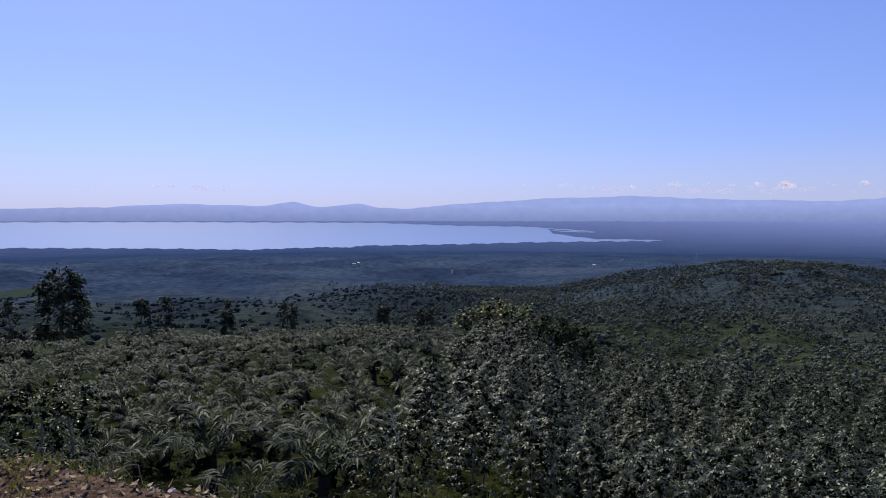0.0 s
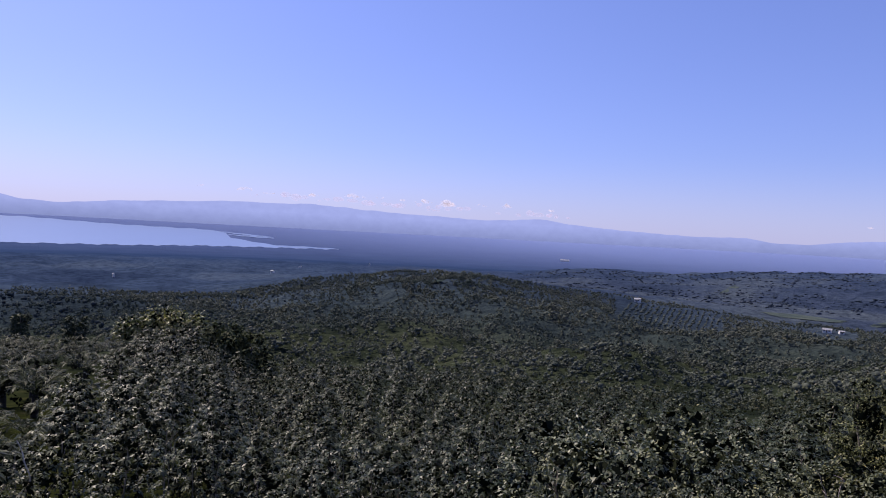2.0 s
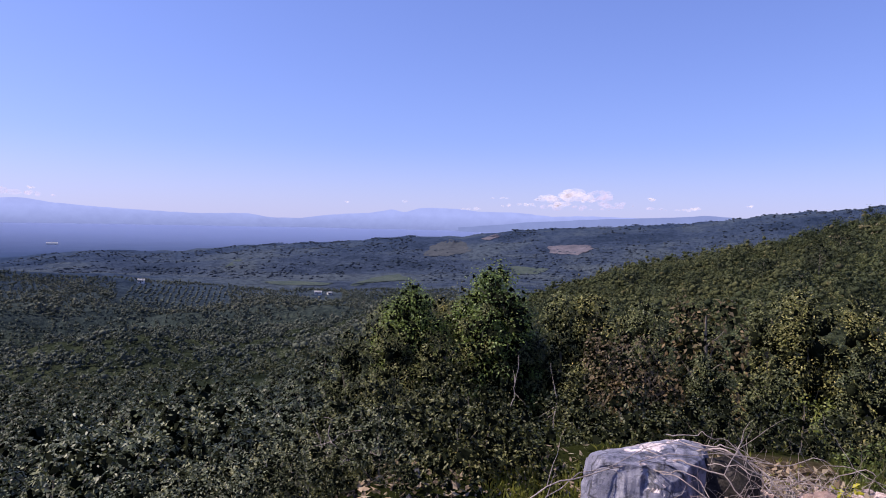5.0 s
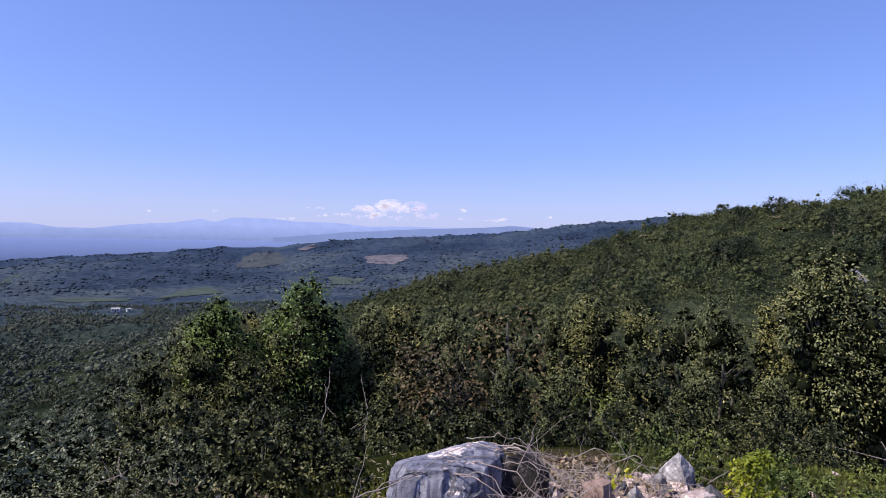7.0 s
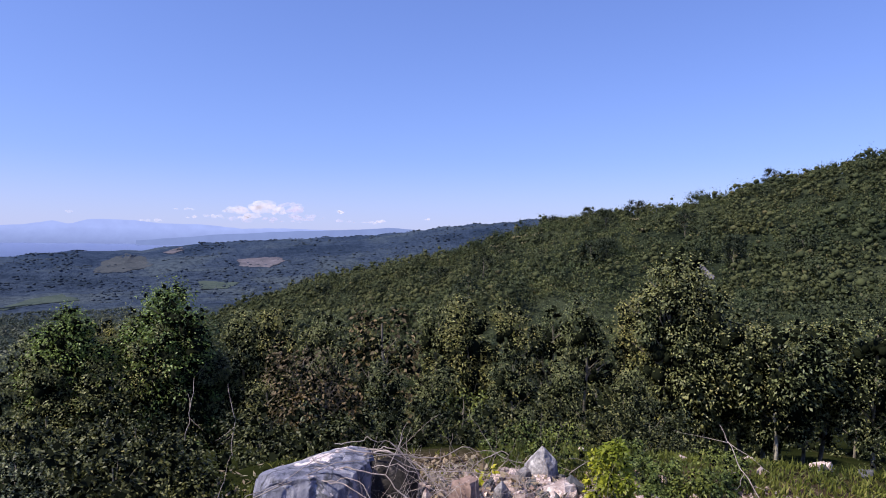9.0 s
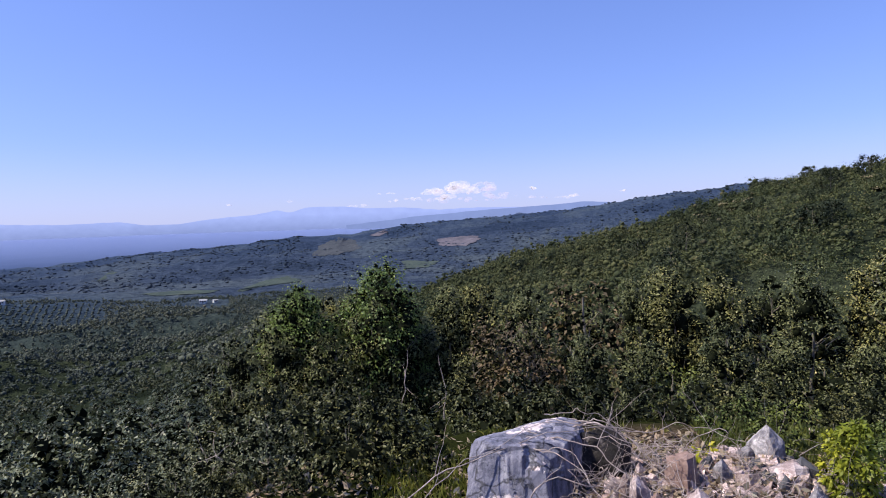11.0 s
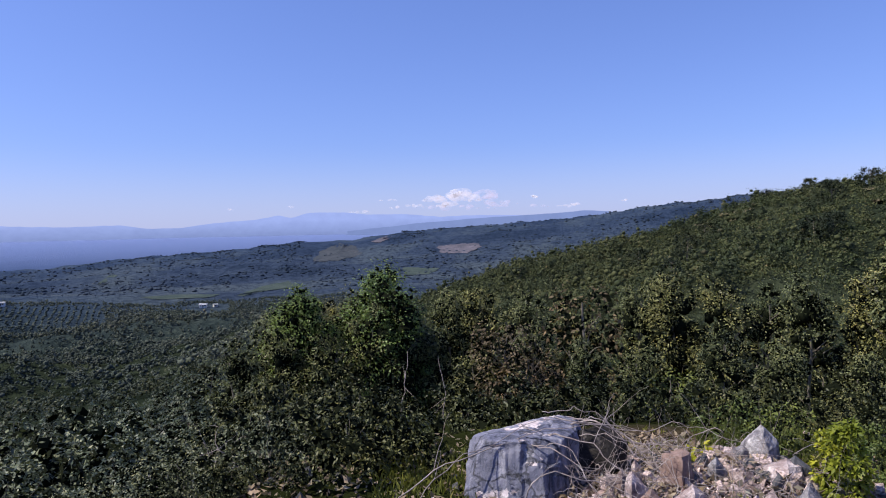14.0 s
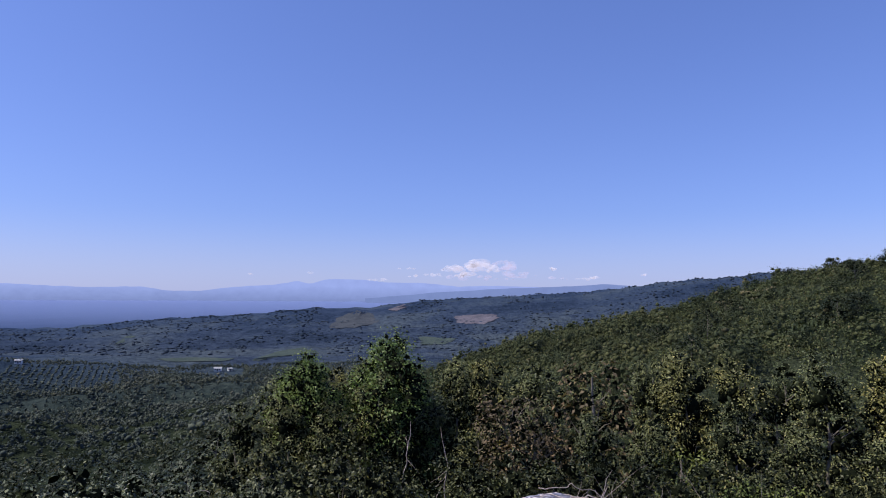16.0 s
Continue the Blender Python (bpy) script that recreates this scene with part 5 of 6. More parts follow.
for az, r, el, w in ((9.2, 56, -8.5, 3.4), (11.2, 54, -9.0, 3.0)):
    lone_tree(az, r, el, w, "broadleaf_tree", WOODS, "dark leafy tree on the brow of the slope", 60, 28, 0.3)
for az, r, el, w in ((101.2, 280, 2.65, 9), (104.4, 285, 3.35, 6), (105.6, 285, 3.2, 7), (107.0, 285, 3.1, 6), (109.0, 285, 3.3, 4), (110.8, 285, 3.5, 4), (113.4, 285, 4.25, 5), (112.2, 285, 3.6, 5), (117.2, 280, 5.0, 9), (119, 280, 5.2, 9), (121, 280, 5.7, 9), (123.5, 275, 6.5, 10), (126, 275, 7.0, 10)):
    lone_tree(az, r, el - 0.3, w * 0.85, "crest_tree", DARK_WOODS, "dark tree standing on the hill's crest", 46, 44, 0.42)
hrng = np.random.default_rng(83)
for _ in range(14):
    az, r = hrng.uniform(80, 126), hrng.uniform(140, 272)
    foot = math.degrees(math.atan2(at(az, r).z - EYE, r))
    lone_tree(az, r, foot + math.degrees(hrng.uniform(5.0, 8.0) / r), hrng.uniform(4.5, 8.0), "broadleaf_tree", DARK_WOODS, "dark round tree standing over the hillside woods", 40, 40, 0.42)
lone_tree(103.2, 175, -1.2, 8, "broadleaf_tree", DARK_WOODS, "dark round tree on the hillside", 60, 30, 0.6)
lone_tree(81.6, 8.9, -8.4, 0.95, "russet_bush", RUSSET, "half-withered bush with reddish-brown leaves", 60, 40, 0.045)
lone_tree(83.4, 8.7, -10.5, 0.9, "russet_bush", RUSSET, "half-withered bush with reddish-brown leaves", 44, 34, 0.045)
lone_tree(88.0, 10.6, -5.3, 1.2, "withered_tree", RUSSET, "thin withered tree with pale brown twigs", 45, 18, 0.08)
lone_tree(-31.0, 15.5, -12.6, 1.9, "bush", BROAD, "yellow-green bush between the oil palms", 50, 34, 0.07)
lone_tree(-29.0, 17.5, -12.3, 1.5, "bush", BROAD, "yellow-green bush between the oil palms", 44, 30, 0.07)
lone_tree(94.8, 9.0, -12.0, 0.8, "bush", WEED, "fresh green bush before the trees", 40, 44, 0.04)


# ---- boulder and rubble ----
def boulder_material():
    """Blue-grey slate, peeled to pale pinkish stone where its top has flaked."""
    m, n, l, b = material("boulder_stone")
    streak = n.new("ShaderNodeMapping")
    streak.inputs["Scale"].default_value = (1.0, 1.0, 0.22)
    l.new(n.new("ShaderNodeTexCoord").outputs["Object"], streak.inputs[0])
    slate = ramp(n, l, fbm(n, l, 9.0, 7.0, 0.68, streak.outputs[0]), [(0.33, (0.016, 0.016, 0.026)), (0.42, (0.085, 0.086, 0.125)), (0.46, (0.135, 0.135, 0.185)), (0.56, (0.2, 0.195, 0.255)), (0.62, (0.3, 0.29, 0.34)), (0.72, (0.5, 0.48, 0.52))])
    chip = ramp(n, l, fbm(n, l, 9.0, 6.0, 0.7), [(0.34, (0.26, 0.18, 0.17)), (0.46, (0.56, 0.45, 0.45)), (0.62, (0.8, 0.7, 0.7))])
    sep = n.new("ShaderNodeSeparateXYZ")
    l.new(n.new("ShaderNodeNewGeometry").outputs["True Normal"], sep.inputs[0])
    flat = n.new("ShaderNodeMapRange")
    flat.inputs[1].default_value, flat.inputs[2].default_value = 0.35, 0.8
    flat.inputs[3].default_value, flat.inputs[4].default_value = -0.075, -0.03
    l.new(sep.outputs[2], flat.inputs[0])
    add = n.new("ShaderNodeMath")
    l.new(fbm(n, l, 2.6, 6.0, 0.62), add.inputs[0])
    l.new(flat.outputs[0], add.inputs[1])
    height = add.outputs[0]
    # places where the face has spalled
    for spot, reach in (((-0.4, 0.0, 0.24), 0.23), ((-0.28, 0.24, 0.31), 0.12), ((0.04, 0.05, 0.36), 0.14)):
        gap = n.new("ShaderNodeVectorMath")
        gap.operation = "DISTANCE"
        l.new(n.new("ShaderNodeTexCoord").outputs["Object"], gap.inputs[0])
        gap.inputs[1].default_value = spot
        near = n.new("ShaderNodeMapRange")
        near.inputs[1].default_value, near.inputs[2].default_value = 0.0, reach
        near.inputs[3].default_value, near.inputs[4].default_value = 0.16, 0.0
        l.new(gap.outputs["Value"], near.inputs[0])
        more = n.new("ShaderNodeMath")
        l.new(height, more.inputs[0])
        l.new(near.outputs[0], more.inputs[1])
        height = more.outputs[0]
    where = ramp(n, l, height, [(0.515, (0, 0, 0)), (0.535, (1, 1, 1))])
    crack = ramp(n, l, fbm(n, l, 14.0, 6.0, 0.75), [(0.36, (0.18, 0.18, 0.18)), (0.48, (1, 1, 1))])
    cells = n.new("ShaderNodeTexVoronoi")
    cells.feature = "DISTANCE_TO_EDGE"
    cells.inputs["Scale"].default_value = 3.6
    bent = n.new("ShaderNodeVectorMath")
    bent.operation = "MULTIPLY_ADD"
    warp = n.new("ShaderNodeTexNoise")
    warp.inputs["Scale"].default_value, warp.inputs["Detail"].default_value = 7.0, 4.0
    l.new(warp.outputs["Color"], bent.inputs[0])
    bent.inputs[1].default_value = (0.16, 0.16, 0.16)
    l.new(n.new("ShaderNodeTexCoord").outputs["Object"], bent.inputs[2])
    l.new(bent.outputs[0], cells.inputs["Vector"])
    seam = ramp(n, l, cells.outputs["Distance"], [(0.0, (0.06, 0.06, 0.06)), (0.02, (0.4, 0.39, 0.4)), (0.04, (1, 1, 1))])
    stone_tone = mixed(n, l, mixed(n, l, slate, chip, where), crack, 0.75, "MULTIPLY")
    l.new(mixed(n, l, stone_tone, seam, 0.8, "MULTIPLY"), b.inputs["Base Color"])
    b.inputs["Roughness"].default_value = 0.6
    bp = n.new("ShaderNodeBump")
    bp.inputs["Strength"].default_value, bp.inputs["Distance"].default_value = 1.0, 0.03
    l.new(fbm(n, l, 9.0, 8.0, 0.72), bp.inputs["Height"])
    l.new(bp.outputs[0], b.inputs["Normal"])
    return m


def hull_mesh(name, rng, points, size, block_like=0.5, cuts=0, rough=0.0):
    """A broken stone: a faceted lump, optionally refined and roughened."""
    bm = bmesh.new()
    d = unit(rng.normal(0, 1, (points, 3)))
    d = d / np.maximum(np.abs(d).max(1, keepdims=True), 1e-6) ** block_like
    d = d * rng.uniform(0.7, 1.0, (points, 1)) * np.array(size) * 0.5
    for p in d:
        bm.verts.new(p)
    out = bmesh.ops.convex_hull(bm, input=bm.verts)
    bmesh.ops.delete(bm, geom=[g for g in out["geom_interior"] if isinstance(g, bmesh.types.BMVert)], context="VERTS")
    bmesh.ops.dissolve_limit(bm, angle_limit=radians(9), verts=bm.verts, edges=bm.edges)
    bmesh.ops.bevel(bm, geom=bm.edges[:], offset=min(size) * 0.014, segments=1, affect="EDGES")
    if cuts:
        bmesh.ops.triangulate(bm, faces=bm.faces[:])
        bmesh.ops.subdivide_edges(bm, edges=bm.edges[:], cuts=cuts, use_grid_fill=True)
        for v in bm.verts:
            v.co += noise.noise_vector(v.co * 3.1) * rough + noise.noise_vector(v.co * 9.7) * rough * 0.5
    me = bpy.data.meshes.new(name)
    bm.to_mesh(me)
    bm.free()
    return me


def boulder():
    """A squat block: steep smooth front, sloping peeled top rounded to one side, broken off at the other."""
    bm = bmesh.new()
    base = at(84.3, 4.48, 0.0)
    for az, r, z in ((76.2, 4.08, -0.3), (80.5, 3.98, -0.3), (84.1, 3.9, -0.3), (87.6, 4.3, -0.3), (88, 4.9, -0.3), (83, 5.0, -0.3), (78.5, 4.6, -0.3), (76.3, 4.12, 0.26), (77.0, 4.13, 0.345), (78.2, 4.12, 0.375), (81.2, 4.03, 0.385),
                     (84.3, 3.94, 0.365), (85.4, 4.12, 0.34), (79.4, 4.43, 0.37), (82.5, 4.62, 0.4), (86.2, 4.8, 0.405), (87.8, 4.6, 0.37), (78.0, 4.4, 0.3)):
        bm.verts.new((0.148 + r * sin(radians(az)) - base.x, -0.074 + r * cos(radians(az)) - base.y, z - 0.02 - base.z))
    bmesh.ops.convex_hull(bm, input=bm.verts)
    bmesh.ops.triangulate(bm, faces=bm.faces[:])
    for _ in range(6):
        long = [e for e in bm.edges if e.calc_length() > 0.022]
        bmesh.ops.subdivide_edges(bm, edges=long, cuts=1, use_grid_fill=True)
        bmesh.ops.triangulate(bm, faces=bm.faces[:])
    bmesh.ops.smooth_vert(bm, verts=bm.verts[:], factor=0.5, use_axis_x=True, use_axis_y=True, use_axis_z=True)
    bmesh.ops.smooth_vert(bm, verts=bm.verts[:], factor=0.5, use_axis_x=True, use_axis_y=True, use_axis_z=True)
    bm.normal_update()
    # faces split off along flat planes
    chips = np.random.default_rng(44)
    centre = sum((v.co for v in bm.verts), Vector()) / len(bm.verts)
    for _ in range(44):
        d = Vector(unit(chips.normal(0, 1, 3) * np.array([1, 1, 0.7]) + np.array([0, 0, 0.25])))
        reach = max((v.co - centre).dot(d) for v in bm.verts) - chips.uniform(0.015, 0.055)
        for v in bm.verts:
            over = (v.co - centre).dot(d) - reach
            if over > 0:
                v.co -= d * over
    bm.normal_update()
    for v in bm.verts:
        upright = 1 - abs(v.normal.z)
        q = v.co * 2.6
        flake = 0.008 * noise.noise(q) + 0.007 * max(0.0, noise.noise(v.co * 5.0)) ** 0.5 - 0.012 * max(0.0, 0.035 - abs(noise.noise(v.co * 3.1 + Vector((3, 1, 7))))) / 0.035 + 0.005 * noise.noise(v.co * 13.0)
        run = 0.012 * noise.noise(Vector((v.co.x * 11, v.co.y * 11, v.co.z * 1.6))) * upright
        v.co += v.normal * (flake + run) + noise.noise_vector(v.co * 21.0) * 0.0035
        # a slab has split off the front, leaving a step with a ragged edge
        split = v.co.y - 0.05 + 0.03 * noise.noise(v.co * 7.0)
        ledge = v.co.z - 0.24 + 0.05 * noise.noise(v.co * 6.0 + Vector((5, 0, 0)))
        if v.co.x < -0.22 and split < 0:
            v.co.x += min(1.0, -split / 0.02) * (0.035 if ledge > 0 else 0.016)
    ob = part("boulder", bm, boulder_material())
    ob.location = base
    return tagged(ob, "squat blue-grey boulder with pale chipped top", "boulder")


boulder()
lump = part("stone", hull_mesh("rough_stone", np.random.default_rng(6), 22, (0.34, 0.5, 0.66), 0.4, 5, 0.07), ROUGH_STONE)
lump.matrix_basis = Matrix.Translation(at(89.3, 4.62, 0.0)) @ Matrix.Rotation(0.4, 4, "Z")
tagged(lump, "rough dark brown stone leaning on the boulder", "stone", "rubble stones")

qrng = np.random.default_rng(15)


def broken_block(rng):
    """A squarish broken stone with a slanted top and chipped edges."""
    bm = bmesh.new()
    size = np.array([1.0, rng.uniform(0.55, 0.9), rng.uniform(0.45, 0.85)]) * 0.5
    for i in (-1, 1):
        for j in (-1, 1):
            for k in (-1, 1):
                bm.verts.new(np.array([i, j, k]) * size * rng.uniform(0.62, 1.1, 3))
    for _ in range(3):
        bm.verts.new(unit(rng.normal(0, 1, 3)) * size * 1.05)
    out = bmesh.ops.convex_hull(bm, input=bm.verts)
    bmesh.ops.delete(bm, geom=[g for g in out["geom_interior"] if isinstance(g, bmesh.types.BMVert)], context="VERTS")
    bmesh.ops.dissolve_limit(bm, angle_limit=radians(14), verts=bm.verts, edges=bm.edges)
    bmesh.ops.bevel(bm, geom=bm.edges[:], offset=0.012, segments=1, affect="EDGES")
    me = bpy.data.meshes.new("stone")
    bm.to_mesh(me)
    bm.free()
    return me


stone_meshes = [broken_block(qrng) for _ in range(12)]
for me in stone_meshes[:10]:
    me.materials.append(STONE)
for me in stone_meshes[10:]:
    me.materials.append(DARK_STONE)


def stone(az, r, size, up=0.3, kind=None, tilt=0.5, label="", squash=None):
    me = stone_meshes[int(qrng.integers(0, 12)) if kind is None else kind]
    ob = new("stone", me)
    sc = (size, size * qrng.uniform(0.8, 1.1), size * (squash or qrng.uniform(0.8, 1.2)))
    ob.matrix_basis = Matrix.LocRotScale(at(az, r, size * up * 0.5), Euler((qrng.normal(0, tilt), qrng.normal(0, tilt), qrng.uniform(0, 6.28))), sc)
    dark = me.materials[0] is DARK_STONE
    return tagged(ob, label or ("broken dark grey stone in the rubble" if dark else "broken pale brown stone in the rubble"), "stone", "rubble stones")


RED_STONE = rough_material("reddish_stone", [(0.3, (0.16, 0.1, 0.085)), (0.55, (0.27, 0.185, 0.16)), (0.75, (0.42, 0.33, 0.3))], 6.0, bump=0.6)
PINK_STONE = rough_material("pinkish_stone", [(0.3, (0.16, 0.11, 0.105)), (0.44, (0.4, 0.31, 0.3)), (0.54, (0.62, 0.52, 0.51)), (0.66, (0.82, 0.73, 0.72))], 7.0, bump=1.0)
GREY_STONE = rough_material("grey_stone", [(0.3, (0.09, 0.085, 0.095)), (0.45, (0.2, 0.185, 0.2)), (0.56, (0.38, 0.355, 0.365)), (0.68, (0.7, 0.65, 0.65))], 9.0, bump=1.0)


def slab(az, r, top, wide, deep, peak, lean, mat, label, seed, flat=0.0, turn=0.0):
    """A split slab set in the heap: a sharp arris runs down from its peak, two broken faces fall away from it."""
    rng = np.random.default_rng(seed)
    x, y = 0.148 + r * sin(radians(az)), -0.074 + r * cos(radians(az))
    p = Vector((x, y, float(ground_z(x, y)) - 0.1))
    h = top - p.z
    w, d = wide / 2, deep / 2
    bm = bmesh.new()
    for i in (-1, 1):
        fall = (1 - flat) * (1 - peak * i) * rng.uniform(0.3, 0.5)
        for j, up in ((0.25, 0.0), (0.1, 1.0), (1.0, 0.0), (0.9, 0.85)):
            bm.verts.new((i * w * (1 - 0.16 * up) * rng.uniform(0.88, 1.1), j * d * rng.uniform(0.85, 1.1) + lean * deep * up, h * up * (1 - fall)))
    foot = peak + rng.uniform(-0.3, 0.3)
    bm.verts.new((foot * w, -d * rng.uniform(1.0, 1.3), 0))
    bm.verts.new(((peak * 0.6 + foot * 0.4) * w, -d * rng.uniform(0.75, 1.0), h * 0.55))
    bm.verts.new((peak * w * 0.8, -d * 0.6 + lean * deep, h * 0.93))
    bm.verts.new((peak * w * 0.7, d * 0.4 + lean * deep, h))
    out = bmesh.ops.convex_hull(bm, input=bm.verts)
    bmesh.ops.delete(bm, geom=[g for g in out["geom_interior"] if isinstance(g, bmesh.types.BMVert)], context="VERTS")
    bmesh.ops.triangulate(bm, faces=bm.faces[:])
    for _ in range(3):
        bmesh.ops.subdivide_edges(bm, edges=[e for e in bm.edges if e.calc_length() > 0.03], cuts=1, use_grid_fill=True)
        bmesh.ops.triangulate(bm, faces=bm.faces[:])
    centre = sum((v.co for v in bm.verts), Vector()) / len(bm.verts)
    for _ in range(8):
        way = Vector(unit(rng.normal(0, 1, 3) * np.array([1, 1, 0.5]) + np.array([0, -0.5, 0.0])))
        reach = max((v.co - centre).dot(way) for v in bm.verts) * rng.uniform(0.86, 0.98)
        for v in bm.verts:
            over = (v.co - centre).dot(way) - reach
            if over > 0:
                v.co -= way * over
    for v in bm.verts:
        v.co += noise.noise_vector(v.co * 16 + Vector((seed, 0, 0))) * 0.005 + noise.noise_vector(v.co * 45) * 0.004
    ob = part("stone", bm, mat)
    ob.matrix_basis = Matrix.Translation(p) @ Matrix.Rotation(-radians(az) + turn, 4, "Z")
    return tagged(ob, label, "stone", "rubble stones")


slab(94.9, 4.2, 0.31, 0.2, 0.2, 0.35, 0.0, RED_STONE, "squarish reddish-brown stone in the rubble", 1, 0.8)
slab(101.2, 4.72, 0.345, 0.27, 0.26, 0.15, 0.1, GREY_STONE, "upright pointed grey stone on the rubble heap", 2, 0.2, 0.2)
slab(99.6, 4.7, 0.22, 0.14, 0.15, 0.3, 0.0, GREY_STONE, "small grey stone against the pointed one", 12, 0.5)
slab(102.4, 4.35, 0.25, 0.3, 0.24, 0.4, 0.15, PINK_STONE, "pale leaning slab with a shaded side", 3, 0.3)
slab(104.0, 4.45, 0.26, 0.2, 0.2, -0.5, 0.0, DARK_STONE, "dark stone leaning on the pale slab", 13, 0.5)
slab(104.9, 4.05, 0.24, 0.2, 0.2, -0.35, 0.1, GREY_STONE, "pale angular stone with a shaded side", 4)
slab(98.0, 4.3, 0.25, 0.15, 0.16, -0.2, 0.0, GREY_STONE, "split grey stone in the rubble", 5, 0.3)
slab(91.7, 3.95, 0.24, 0.16, 0.16, -0.5, 0.05, PINK_STONE, "pinkish upright slab in the rubble", 6, 0.3)
slab(95.4, 3.8, 0.24, 0.26, 0.2, 0.5, 0.1, PINK_STONE, "pinkish upright slab in the rubble", 7, 0.1)
slab(92.9, 3.82, 0.2, 0.15, 0.14, -0.1, 0.0, RED_STONE, "reddish upright slab in the rubble", 14, 0.4)
slab(100.9, 3.85, 0.22, 0.13, 0.12, -0.1, 0.0, PINK_STONE, "small pale pointed stone in the rubble", 8)
slab(90.3, 4.1, 0.2, 0.12, 0.12, 0.2, 0.0, STONE, "broken pale brown stone in the rubble", 9, 0.4)
slab(97.6, 3.95, 0.17, 0.13, 0.12, 0.2, 0.0, RED_STONE, "reddish-brown stone in the rubble", 10, 0.4)
slab(106.6, 3.95, 0.16, 0.24, 0.16, -0.3, 0.0, GREY_STONE, "grey stone at the heap's foot", 11, 0.3)
for k in range(26):
    az, r = qrng.uniform(90, 106), qrng.uniform(3.75, 4.6)
    x, y = 0.148 + r * sin(radians(az)), -0.074 + r * cos(radians(az))
    wide = qrng.uniform(0.06, 0.13)
    mat, word = ((PINK_STONE, "pinkish"), (STONE, "pale brown"), (RED_STONE, "reddish"), (DARK_STONE, "dark grey"))[k % 4]
    slab(az, r, float(ground_z(x, y)) + qrng.uniform(0.03, 0.11), wide, wide * qrng.uniform(0.6, 1.1), qrng.uniform(-0.7, 0.7), qrng.uniform(-0.1, 0.3), mat, f"jagged {word} shard in the rubble", 40 + k, qrng.uniform(0, 0.5), qrng.uniform(-0.8, 0.8))
stone(76.2, 4.0, 0.16, 0.5, 0, 0.4, "pale tan stone beside the boulder")
stone(73.4, 3.95, 0.14, 0.5, 11, 0.4, "small grey stone beside the boulder")
for _ in range(215):
    az = qrng.normal(97.5, 6.5)
    if az < 89.5:
        az = 89.5 + abs(qrng.normal(0, 4))
    stone(az, qrng.uniform(3.7, 5.1), qrng.uniform(0.035, 0.11) * qrng.uniform(0.6, 1.3), 0.35, None, 0.8, "", qrng.uniform(0.5, 1.0))
for _ in range(46):
    stone(qrng.uniform(104, 128), qrng.uniform(4.4, 7.0), qrng.uniform(0.03, 0.12), 0.3)
for _ in range(40):
    stone(qrng.uniform(-42, -16), qrng.uniform(3.9, 5.6), qrng.uniform(0.02, 0.07), 0.3, int(qrng.integers(0, 7)))
for _ in range(12):
    stone(qrng.uniform(60, 78), qrng.uniform(4.0, 4.8), qrng.uniform(0.03, 0.1), 0.3, 10)


def gravel(name, seed, count, a0, a1, r0, r1, small, big, mat, label):
    """Chips and pebbles too small to count, one mass."""
    rng = np.random.default_rng(seed)
    az, r = rng.uniform(a0, a1, count), np.sqrt(rng.uniform(r0 ** 2, r1 ** 2, count))
    az, r = az + rng.normal(0, 1.3, count), r + rng.normal(0, 0.13, count)
    x, y = r * np.sin(np.radians(az)), r * np.cos(np.radians(az))
    size = small + (big - small) * rng.uniform(0, 1, count) ** 2.5
    c = np.stack([x, y, ground_z(x, y) + size * 0.15], 1)
    corner = np.array([[i, j, k] for k in (-1, 1) for j in (-1, 1) for i in (-1, 1)], float) * 0.5
    v = corner[None] * rng.uniform(0.15, 1.25, (count, 8, 3)) * np.array([1.3, 0.8, 0.36])
    q = unit(rng.normal(0, 1, (count, 3)))
    w = unit(np.cross(q, rng.normal(0, 1, (count, 3))))
    axes = np.stack([q, w, np.cross(q, w)], 1)
    v = np.einsum("nij,njk->nik", v, axes) * size[:, None, None] + c[:, None]
    box = np.array([[0, 2, 3, 1], [4, 5, 7, 6], [0, 1, 5, 4], [2, 6, 7, 3], [0, 4, 6, 2], [1, 3, 7, 5]])
    f = (np.arange(count)[:, None, None] * 8 + box[None]).reshape(-1, 4)
    me = raw_mesh(name, v.reshape(-1, 3), f)
    me.polygons.foreach_set("use_smooth", np.zeros(len(f), bool))
    return tagged(part(name, me, mat), label, "gravel", kind="stuff")


gravel("rubble_chips", 61, 4200, 87, 110, 3.5, 5.2, 0.008, 0.055, STONE, "pale stone chips over the spoil heap")
gravel("dark_chips", 62, 700, 87, 110, 3.5, 5.2, 0.015, 0.08, DARK_STONE, "dark stone chips over the spoil heap")
gravel("path_gravel", 63, 2600, -46, -10, 3.4, 6.0, 0.008, 0.04, EARTHY, "loose pale gravel on the lookout's edge")
gravel("edge_gravel", 64, 6500, 108, 131, 3.8, 5.3, 0.008, 0.045, STONE, "loose pale gravel among the grass")
gravel("verge_gravel", 65, 500, 52, 80, 3.6, 5.0, 0.01, 0.05, EARTHY, "loose pale gravel on the verge")


